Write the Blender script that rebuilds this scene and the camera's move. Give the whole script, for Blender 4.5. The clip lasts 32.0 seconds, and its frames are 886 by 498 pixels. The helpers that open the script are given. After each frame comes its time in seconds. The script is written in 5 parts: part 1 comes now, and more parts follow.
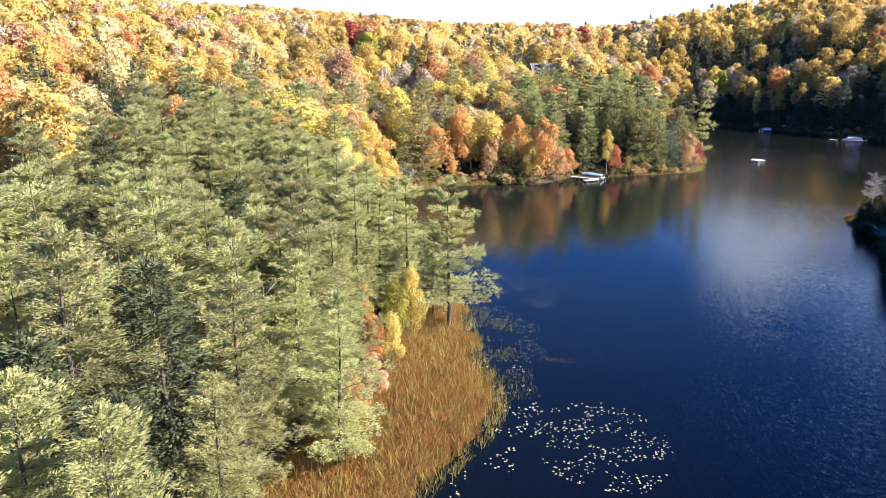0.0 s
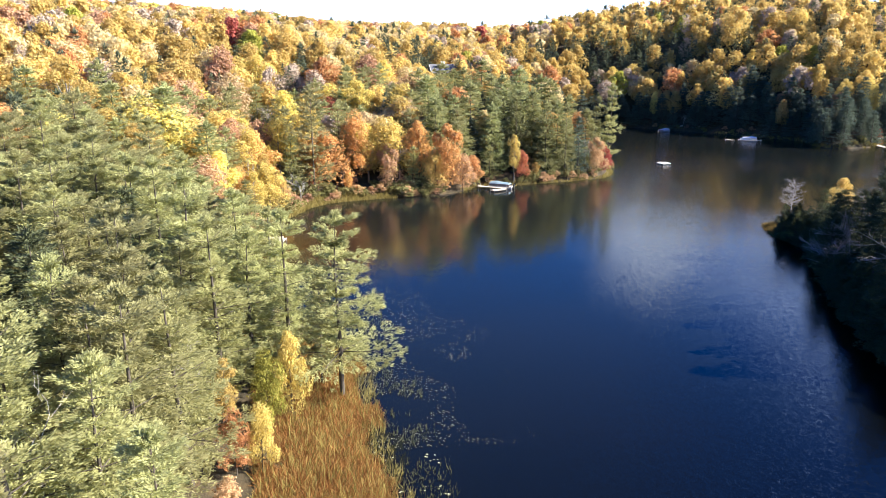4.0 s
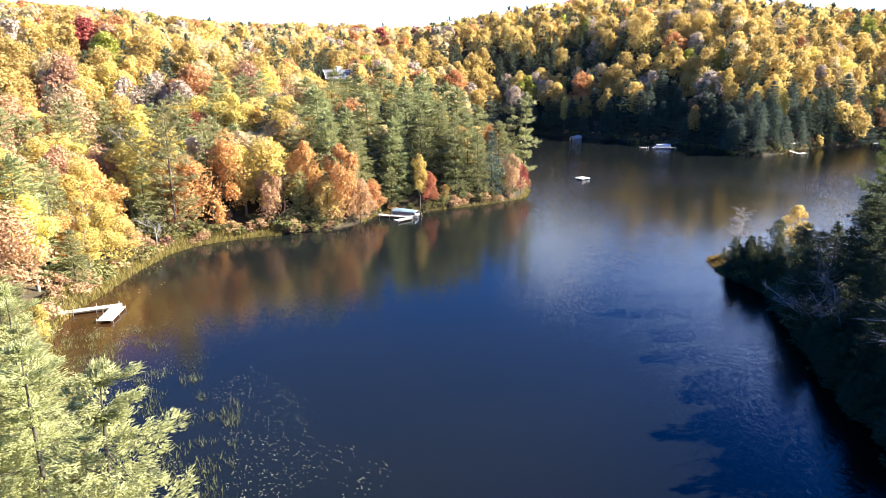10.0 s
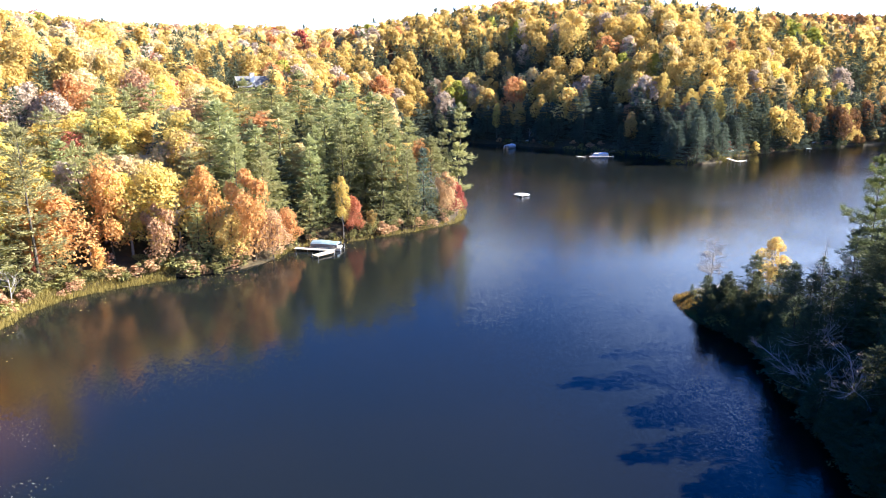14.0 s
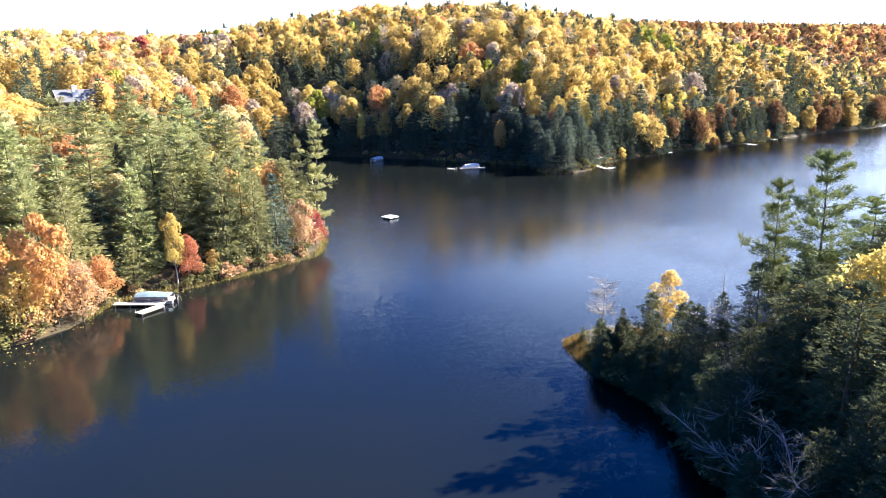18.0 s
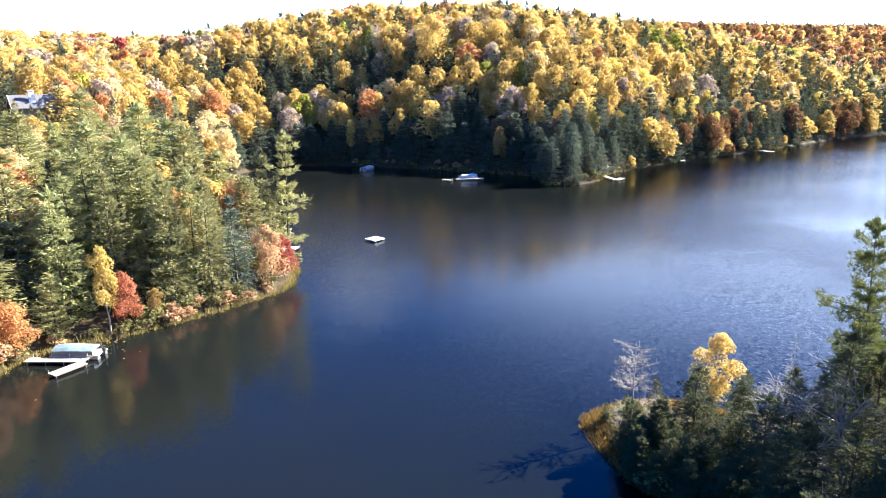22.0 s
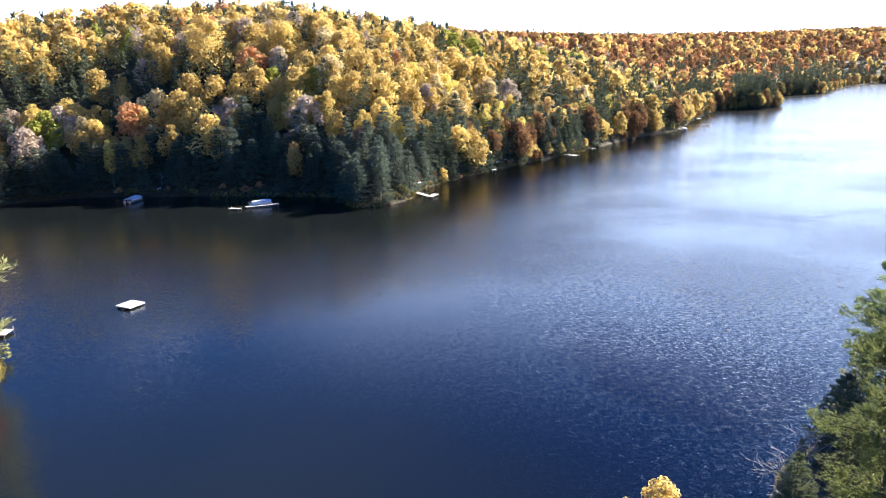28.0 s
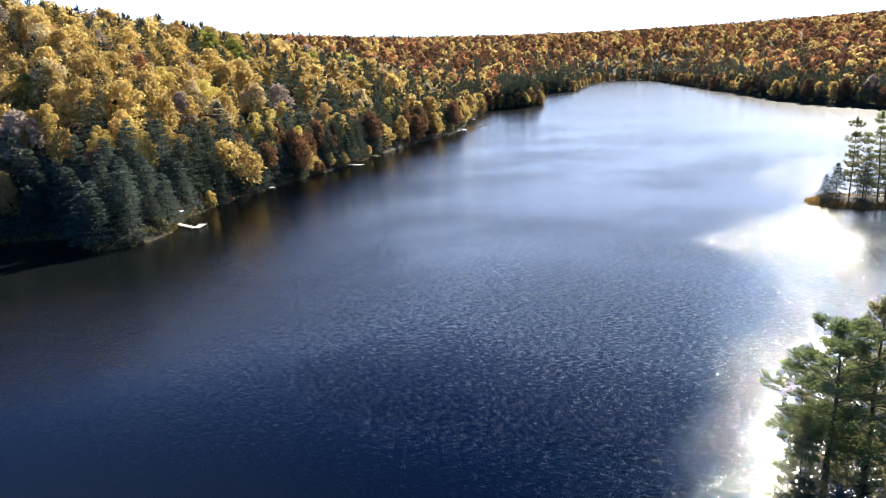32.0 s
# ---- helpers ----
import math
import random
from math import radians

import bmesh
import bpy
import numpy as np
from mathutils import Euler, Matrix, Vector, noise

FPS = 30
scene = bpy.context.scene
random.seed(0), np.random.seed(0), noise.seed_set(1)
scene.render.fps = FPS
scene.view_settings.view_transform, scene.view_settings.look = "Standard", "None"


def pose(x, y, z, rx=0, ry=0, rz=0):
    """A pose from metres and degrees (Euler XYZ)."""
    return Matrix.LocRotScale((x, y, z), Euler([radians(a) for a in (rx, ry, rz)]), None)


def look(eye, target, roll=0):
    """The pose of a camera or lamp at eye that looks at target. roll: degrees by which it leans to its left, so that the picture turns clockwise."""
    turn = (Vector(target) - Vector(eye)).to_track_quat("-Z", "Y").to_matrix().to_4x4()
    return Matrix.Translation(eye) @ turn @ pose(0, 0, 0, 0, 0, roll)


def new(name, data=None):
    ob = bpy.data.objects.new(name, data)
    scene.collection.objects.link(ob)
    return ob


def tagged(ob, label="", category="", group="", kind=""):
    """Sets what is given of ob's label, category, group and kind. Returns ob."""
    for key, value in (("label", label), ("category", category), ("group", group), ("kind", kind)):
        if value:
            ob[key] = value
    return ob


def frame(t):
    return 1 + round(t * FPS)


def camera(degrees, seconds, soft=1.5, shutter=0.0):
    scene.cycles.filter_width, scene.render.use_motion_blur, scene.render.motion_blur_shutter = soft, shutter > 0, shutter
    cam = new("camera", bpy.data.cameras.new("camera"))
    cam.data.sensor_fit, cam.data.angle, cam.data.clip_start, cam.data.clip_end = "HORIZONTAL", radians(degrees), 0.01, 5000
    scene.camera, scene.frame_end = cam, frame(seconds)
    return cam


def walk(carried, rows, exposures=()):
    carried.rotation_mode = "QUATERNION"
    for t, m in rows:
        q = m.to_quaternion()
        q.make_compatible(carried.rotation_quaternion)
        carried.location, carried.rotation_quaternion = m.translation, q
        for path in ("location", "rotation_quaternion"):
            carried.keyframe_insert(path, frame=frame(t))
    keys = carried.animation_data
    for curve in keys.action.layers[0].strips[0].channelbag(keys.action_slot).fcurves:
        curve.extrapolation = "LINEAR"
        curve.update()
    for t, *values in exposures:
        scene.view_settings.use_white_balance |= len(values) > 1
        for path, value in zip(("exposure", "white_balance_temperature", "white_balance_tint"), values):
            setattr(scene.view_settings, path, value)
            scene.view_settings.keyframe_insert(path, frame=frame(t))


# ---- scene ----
cam = camera(65.4, 32.0, soft=0.9)
PATH = [
    (0, (4.598, -3.622, 29.724), (4.552, -1.691, 29.204), -0.1),
    (0.5, (4.631, -1.729, 29.793), (4.584, 0.201, 29.271), -0.0),
    (1, (4.697, 0.304, 29.857), (4.65, 2.235, 29.337), -0.2),
    (1.5, (4.734, 2.434, 29.887), (4.709, 4.366, 29.368), -0.3),
    (2, (4.833, 4.614, 29.9), (4.844, 6.546, 29.382), -0.3),
    (2.5, (5.001, 6.768, 29.895), (5.068, 8.698, 29.376), -0.2),
    (3, (5.245, 8.879, 29.872), (5.365, 10.806, 29.352), -0.1),
    (3.5, (5.487, 10.875, 29.841), (5.662, 12.798, 29.322), -0.1),
    (4, (5.825, 12.841, 29.849), (6.054, 14.758, 29.33), -0.1),
    (4.5, (6.225, 14.779, 29.866), (6.506, 16.69, 29.348), -0.2),
    (6.5, (7.646, 22.521, 30.317), (8.051, 24.41, 29.798), -0.2),
    (7, (8.105, 24.5, 30.421), (8.54, 26.382, 29.903), -0.3),
    (7.5, (8.681, 26.566, 30.558), (9.145, 28.441, 30.04), -0.3),
    (8, (9.298, 28.732, 30.739), (9.778, 30.604, 30.222), -0.3),
    (8.5, (9.967, 30.94, 30.921), (10.45, 32.812, 30.405), -0.4),
    (9, (10.648, 33.161, 31.062), (11.132, 35.032, 30.546), -0.3),
    (9.5, (11.249, 35.333, 31.178), (11.732, 37.204, 30.662), -0.3),
    (10, (11.853, 37.524, 31.32), (12.335, 39.395, 30.803), -0.3),
    (10.5, (12.533, 39.799, 31.486), (13.016, 41.67, 30.97), -0.3),
    (11, (13.205, 42.189, 31.675), (13.687, 44.06, 31.159), -0.4),
    (11.5, (13.893, 44.553, 31.828), (14.374, 46.425, 31.313), -0.4),
    (12, (14.514, 46.877, 31.976), (14.996, 48.748, 31.46), -0.5),
    (12.5, (15.103, 49.16, 32.14), (15.59, 51.03, 31.624), -0.5),
    (13, (15.775, 51.383, 32.344), (16.281, 53.248, 31.828), -0.4),
    (13.5, (16.603, 53.566, 32.559), (17.172, 55.413, 32.045), -0.5),
    (14, (17.51, 55.634, 32.759), (18.18, 57.447, 32.245), -0.4),
    (14.5, (18.404, 57.606, 32.994), (19.177, 59.378, 32.481), -0.6),
    (15, (19.237, 59.445, 33.228), (20.113, 61.169, 32.718), -0.6),
    (15.5, (20.243, 61.249, 33.364), (21.204, 62.928, 32.856), -0.9),
    (17.5, (25.415, 68.4, 33.847), (26.407, 70.062, 33.341), -0.8),
    (18, (26.716, 70.273, 33.911), (27.707, 71.936, 33.406), -0.9),
    (18.5, (28.103, 72.229, 33.971), (29.094, 73.891, 33.466), -0.9),
    (19, (29.535, 74.139, 34.005), (30.526, 75.801, 33.501), -0.9),
    (19.5, (31.043, 76.114, 34.021), (32.033, 77.777, 33.517), -0.9),
    (20, (32.472, 78.138, 34.031), (33.462, 79.802, 33.528), -0.9),
    (20.5, (33.961, 80.11, 34.032), (34.95, 81.774, 33.529), -0.9),
    (21, (35.424, 82.173, 34.019), (36.413, 83.838, 33.517), -1.0),
    (21.5, (36.893, 84.27, 33.974), (37.882, 85.934, 33.473), -1.0),
    (22, (38.386, 86.363, 33.937), (39.377, 88.027, 33.438), -1.0),
    (22.5, (39.832, 88.418, 33.89), (40.836, 90.075, 33.392), -1.0),
    (23, (41.262, 90.331, 33.882), (42.301, 91.966, 33.385), -1.1),
    (23.5, (42.641, 92.098, 33.909), (43.75, 93.686, 33.412), -1.4),
    (24, (44.033, 93.837, 33.973), (45.227, 95.362, 33.476), -1.3),
    (24.5, (45.434, 95.49, 33.989), (46.712, 96.946, 33.492), -1.5),
    (25, (46.93, 97.017, 33.97), (48.287, 98.399, 33.471), -1.5),
    (25.5, (48.46, 98.464, 33.925), (49.858, 99.805, 33.428), -1.7),
    (27.5, (54.935, 106.965, 33.167), (56.347, 108.294, 32.678), -2.0),
    (28, (56.672, 109.101, 33.085), (58.09, 110.425, 32.596), -1.9),
    (28.5, (58.521, 111.16, 33.026), (59.951, 112.471, 32.539), -2.0),
    (29, (60.511, 113.131, 32.973), (61.97, 114.409, 32.485), -2.1),
    (29.5, (62.674, 115.049, 32.929), (64.185, 116.265, 32.44), -2.2),
    (30, (65.054, 116.958, 32.904), (66.626, 118.092, 32.413), -2.3),
    (30.5, (67.634, 118.856, 32.881), (69.262, 119.907, 32.387), -2.5),
    (31, (70.417, 120.733, 32.859), (72.104, 121.686, 32.362), -2.6),
    (31.5, (73.35, 122.61, 32.833), (75.081, 123.477, 32.333), -2.8),
    (32, (76.261, 124.511, 32.81), (78.018, 125.325, 32.307), -2.9),
]
walk(cam, [(t, look(eye, target, roll)) for t, eye, target, roll in PATH], [(0.0, 1.95), (5.0, 2.0), (9.0, 2.2), (14.0, 2.4), (19.0, 2.45), (25.0, 2.35), (28.0, 2.2), (30.0, 1.95), (32.0, 1.4)])

# world, sun and exposure
SUN_AZ, SUN_EL = 97.0, 32.5          # degrees clockwise from +y, degrees above the lake
sun_way = Vector((math.sin(radians(SUN_AZ)) * math.cos(radians(SUN_EL)), math.cos(radians(SUN_AZ)) * math.cos(radians(SUN_EL)), math.sin(radians(SUN_EL))))
world = bpy.data.worlds.new("sky")
scene.world = world
world.use_nodes = True
wn, wl = world.node_tree.nodes, world.node_tree.links
wn.clear()
sky = wn.new("ShaderNodeTexSky")
sky.sky_type, sky.sun_disc = "NISHITA", False
sky.sun_elevation, sky.sun_rotation = radians(SUN_EL), radians(SUN_AZ)
sky.air_density, sky.dust_density, sky.ozone_density = 1.0, 0.6, 2.0
tc = wn.new("ShaderNodeTexCoord")
sep = wn.new("ShaderNodeSeparateXYZ")
wl.new(tc.outputs["Generated"], sep.inputs[0])
deep = wn.new("ShaderNodeHueSaturation")
deep.inputs["Saturation"].default_value, deep.inputs["Value"].default_value = 1.9, 0.72
wl.new(sky.outputs[0], deep.inputs["Color"])
blue = wn.new("ShaderNodeMix")
blue.data_type, blue.blend_type = "RGBA", "MULTIPLY"
blue.inputs[0].default_value, blue.inputs[7].default_value = 1.0, (0.40, 0.82, 1.45, 1)
wl.new(deep.outputs[0], blue.inputs[6])
# white haze low over the hills, brighter and higher towards the sun


def sky_math(op, a, b):
    v = wn.new("ShaderNodeMath")
    v.operation = op
    for socket, x in zip(v.inputs, (a, b)):
        if isinstance(x, float):
            socket.default_value = x
        else:
            wl.new(x, socket)
    return v.outputs[0]


def sky_span(source, a, b, lo, hi):
    r = wn.new("ShaderNodeMapRange")
    r.interpolation_type = "SMOOTHSTEP"
    for k, x in zip(("From Min", "From Max", "To Min", "To Max"), (a, b, lo, hi)):
        r.inputs[k].default_value = x
    wl.new(source, r.inputs["Value"])
    return r.outputs[0]


def sky_mix(a, b, share):
    v = wn.new("ShaderNodeMix")
    v.data_type = "RGBA"
    for socket, x in ((v.inputs[0], share), (v.inputs[6], a), (v.inputs[7], b)):
        if isinstance(x, tuple):
            socket.default_value = x
        else:
            wl.new(x, socket)
    return v.outputs[2]


near_sun = wn.new("ShaderNodeVectorMath")
near_sun.operation, near_sun.inputs[1].default_value = "DOT_PRODUCT", sun_way
wl.new(tc.outputs["Generated"], near_sun.inputs[0])
sunny = near_sun.outputs["Value"]
haze_light = sky_mix((7.4, 9.6, 14.5, 1), (13.0, 16.5, 23.5, 1), sky_span(sunny, 0.30, 1.0, 0.0, 1.0))
lowness = sky_math("MULTIPLY", sep.outputs["Z"], sky_span(sunny, 0.15, 0.68, 1.9, 1.0))
sky_light = sky_mix(blue.outputs[2], haze_light, sky_span(lowness, 0.13, 0.47, 1.0, 0.0))
# one bright cloud stands low in the north
puff, ragged_ = wn.new("ShaderNodeVectorMath"), wn.new("ShaderNodeTexNoise")
puff.operation, puff.inputs[1].default_value = "DISTANCE", (0.40, 0.89, 0.20)
wl.new(tc.outputs["Generated"], puff.inputs[0])
ragged_.inputs["Scale"].default_value, ragged_.inputs["Detail"].default_value = 9.0, 5.0
wl.new(tc.outputs["Generated"], ragged_.inputs["Vector"])
edge_ = sky_math("ADD", puff.outputs["Value"], sky_math("MULTIPLY", ragged_.outputs["Fac"], 0.16))
sky_light = sky_mix(sky_light, (6.2, 7.4, 10.0, 1), sky_span(edge_, 0.21, 0.12, 0.0, 0.9))
back = wn.new("ShaderNodeBackground")
back.inputs["Strength"].default_value = 0.055
wout = wn.new("ShaderNodeOutputWorld")
wl.new(sky_light, back.inputs["Color"])
wl.new(back.outputs[0], wout.inputs["Surface"])

sun = new("sun", bpy.data.lights.new("sun", "SUN"))
sun.data.energy, sun.data.angle, sun.data.color = 5.0, radians(0.5), (1.0, 0.93, 0.82)
sun.matrix_world = look(sun_way * 500, (0, 0, 0))


# ---- materials ----
def material(name):
    m = bpy.data.materials.new(name)
    m.use_nodes = True
    m.node_tree.nodes.clear()
    return m, m.node_tree.nodes, m.node_tree.links


def noise_tex(n, l, scale, detail=4.0, rough=0.55, coords="Object"):
    tc = n.new("ShaderNodeTexCoord")
    t = n.new("ShaderNodeTexNoise")
    t.inputs["Scale"].default_value, t.inputs["Detail"].default_value, t.inputs["Roughness"].default_value = scale, detail, rough
    l.new(tc.outputs[coords], t.inputs["Vector"])
    return t


def world_noise(n, l, scale, detail=2.0):
    g = n.new("ShaderNodeNewGeometry")
    t = n.new("ShaderNodeTexNoise")
    t.inputs["Scale"].default_value, t.inputs["Detail"].default_value = scale, detail
    l.new(g.outputs["Position"], t.inputs["Vector"])
    return t


def ramp(n, l, source, stops):
    r = n.new("ShaderNodeValToRGB")
    while len(r.color_ramp.elements) < len(stops):
        r.color_ramp.elements.new(0.5)
    for e, (p, c) in zip(r.color_ramp.elements, stops):
        e.position, e.color = p, (*c, 1)
    l.new(source, r.inputs["Fac"])
    return r


def mixed(n, l, a, b, fac, blend="MIX"):
    m = n.new("ShaderNodeMix")
    m.data_type, m.blend_type = "RGBA", blend
    for socket, v in ((m.inputs[6], a), (m.inputs[7], b), (m.inputs[0], fac)):
        if isinstance(v, (int, float)):
            socket.default_value = v
        elif isinstance(v, tuple):
            socket.default_value = (*v, 1)
        else:
            l.new(v, socket)
    return m.outputs[2]


def plain(name, a, b, scale=3.0, rough=0.7, metal=0.0, bump=0.2, coords="Object"):
    """A surface whose colour wanders between a and b at two scales, with a fine relief."""
    m, n, l = material(name)
    t1, t2 = noise_tex(n, l, scale, 6, 0.6, coords), noise_tex(n, l, scale * 9, 4, 0.6, coords)
    c = mixed(n, l, ramp(n, l, t1.outputs["Fac"], [(0.3, a), (0.7, b)]).outputs[0], ramp(n, l, t2.outputs["Fac"], [(0.25, tuple(x * 0.75 for x in a)), (0.75, b)]).outputs[0], 0.4)
    p, o, bp = n.new("ShaderNodeBsdfPrincipled"), n.new("ShaderNodeOutputMaterial"), n.new("ShaderNodeBump")
    bp.inputs["Strength"].default_value, bp.inputs["Distance"].default_value = bump, 0.02
    l.new(t2.outputs["Fac"], bp.inputs["Height"])
    l.new(bp.outputs[0], p.inputs["Normal"])
    l.new(c, p.inputs["Base Color"])
    p.inputs["Roughness"].default_value, p.inputs["Metallic"].default_value = rough, metal
    l.new(p.outputs[0], o.inputs["Surface"])
    return m


def foliage(name, dark, light, through_share=0.3, patch=0.12):
    """Leaves or needles: each cluster, each tree and each stand differ; some light passes through."""
    m, n, l = material(name)
    g, info = n.new("ShaderNodeNewGeometry"), n.new("ShaderNodeObjectInfo")
    mid = tuple((a + b) / 2 for a, b in zip(dark, light))
    near_mid = [tuple(m_ + (e - m_) * 0.62 for m_, e in zip(mid, end)) for end in (dark, light)]
    c1 = ramp(n, l, g.outputs["Random Per Island"], [(0.0, near_mid[0]), (1.0, near_mid[1])]).outputs[0]
    stand, clump = world_noise(n, l, patch, 3), world_noise(n, l, 0.55, 2)
    c2 = ramp(n, l, stand.outputs["Fac"], [(0.3, tuple(x * 0.74 for x in mid)), (0.7, tuple(min(1, x * 1.22) for x in mid))]).outputs[0]
    c3 = ramp(n, l, clump.outputs["Fac"], [(0.32, near_mid[0]), (0.68, near_mid[1])]).outputs[0]
    c = mixed(n, l, mixed(n, l, c1, c3, 0.42), c2, 0.45)
    hsv = n.new("ShaderNodeHueSaturation")
    mr = n.new("ShaderNodeMapRange")
    l.new(info.outputs["Random"], mr.inputs["Value"])
    mr.inputs["To Min"].default_value, mr.inputs["To Max"].default_value = 0.485, 0.515
    l.new(mr.outputs[0], hsv.inputs["Hue"])
    mv = n.new("ShaderNodeMapRange")
    l.new(info.outputs["Random"], mv.inputs["Value"])
    mv.inputs["To Min"].default_value, mv.inputs["To Max"].default_value = 0.8, 1.15
    l.new(mv.outputs[0], hsv.inputs["Value"])
    l.new(c, hsv.inputs["Color"])
    d, t, mx, o = n.new("ShaderNodeBsdfDiffuse"), n.new("ShaderNodeBsdfTranslucent"), n.new("ShaderNodeMixShader"), n.new("ShaderNodeOutputMaterial")
    mx.inputs[0].default_value = through_share
    l.new(hsv.outputs[0], d.inputs["Color"])
    l.new(hsv.outputs[0], t.inputs["Color"])
    l.new(d.outputs[0], mx.inputs[1])
    l.new(t.outputs[0], mx.inputs[2])
    l.new(mx.outputs[0], o.inputs["Surface"])
    return m


M_PINE = foliage("pine_needles", (0.255, 0.255, 0.115), (0.50, 0.485, 0.23), 0.42)
M_HEMLOCK = foliage("hemlock_needles", (0.19, 0.20, 0.090), (0.46, 0.46, 0.215), 0.3)
M_SPRUCE = foliage("spruce_needles", (0.058, 0.082, 0.062), (0.21, 0.245, 0.185), 0.22)
# darker copy of the hemlock needles: the east bank's shade is in the colour
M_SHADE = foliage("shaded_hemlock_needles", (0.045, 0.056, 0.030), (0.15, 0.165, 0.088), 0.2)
M_DARKPINE = foliage("deep_green_pine_needles", (0.085, 0.11, 0.04), (0.27, 0.30, 0.115), 0.3)
M_FARGREEN = foliage("far_conifer_needles", (0.046, 0.064, 0.042), (0.165, 0.19, 0.12), 0.2)
LEAF = {
    "yellow": foliage("yellow_leaves", (0.56, 0.435, 0.12), (0.80, 0.65, 0.24), 0.5),
    "gold": foliage("gold_leaves", (0.55, 0.395, 0.125), (0.78, 0.59, 0.25), 0.5),
    "orange": foliage("orange_leaves", (0.54, 0.285, 0.105), (0.77, 0.46, 0.205), 0.45),
    "peach": foliage("pale_peach_leaves", (0.50, 0.385, 0.205), (0.71, 0.56, 0.33), 0.45),
    "thin": foliage("sparse_grey_brown_leaves", (0.34, 0.26, 0.20), (0.56, 0.45, 0.36), 0.3),
    "red": foliage("red_leaves", (0.32, 0.085, 0.06), (0.56, 0.22, 0.14), 0.35),
    "russet": foliage("russet_leaves", (0.42, 0.25, 0.14), (0.64, 0.42, 0.26), 0.4),
    "rust": foliage("rust_leaves", (0.24, 0.135, 0.06), (0.44, 0.27, 0.12), 0.25),
    "lime": foliage("lime_leaves", (0.25, 0.25, 0.045), (0.46, 0.44, 0.11), 0.35),
    "shrub": foliage("shrub_leaves", (0.12, 0.13, 0.05), (0.34, 0.30, 0.13), 0.3),
}
M_BARK = plain("grey_brown_bark", (0.045, 0.036, 0.028), (0.11, 0.09, 0.07), 2.0, 0.9, 0, 0.6)
M_BIRCH = plain("pale_bark", (0.17, 0.155, 0.135), (0.32, 0.30, 0.27), 2.0, 0.8, 0, 0.4)
M_TWIG = plain("bare_grey_twigs", (0.24, 0.215, 0.20), (0.45, 0.42, 0.395), 2.0, 0.9, 0, 0.3)
M_REED = foliage("dry_reeds", (0.13, 0.065, 0.018), (0.56, 0.33, 0.11), 0.3, 0.9)
M_SEDGE = foliage("green_sedge", (0.15, 0.12, 0.04), (0.36, 0.28, 0.10), 0.3, 0.5)
M_WEED = foliage("water_grass", (0.07, 0.08, 0.03), (0.24, 0.24, 0.11), 0.3, 0.5)
M_DRIFT = foliage("drifting_leaves", (0.15, 0.15, 0.10), (0.38, 0.36, 0.25), 0.05, 0.6)
M_PAD = foliage("lily_pads", (0.26, 0.27, 0.15), (0.58, 0.55, 0.36), 0.05, 0.6)


def ground_material():
    m, n, l = material("forest_floor")
    t1, t2, t3 = noise_tex(n, l, 0.06, 6), noise_tex(n, l, 0.9, 6), noise_tex(n, l, 7, 4)
    c = mixed(n, l, ramp(n, l, t1.outputs["Fac"], [(0.3, (0.035, 0.026, 0.014)), (0.7, (0.065, 0.050, 0.022))]).outputs[0],
              ramp(n, l, t2.outputs["Fac"], [(0.3, (0.025, 0.022, 0.013)), (0.55, (0.06, 0.042, 0.018)), (0.78, (0.16, 0.095, 0.03))]).outputs[0], 0.6)
    p, o, bp = n.new("ShaderNodeBsdfPrincipled"), n.new("ShaderNodeOutputMaterial"), n.new("ShaderNodeBump")
    bp.inputs["Strength"].default_value, bp.inputs["Distance"].default_value = 0.6, 0.15
    l.new(t3.outputs["Fac"], bp.inputs["Height"])
    l.new(bp.outputs[0], p.inputs["Normal"])
    l.new(c, p.inputs["Base Color"])
    p.inputs["Roughness"].default_value = 0.95
    l.new(p.outputs[0], o.inputs["Surface"])
    return m


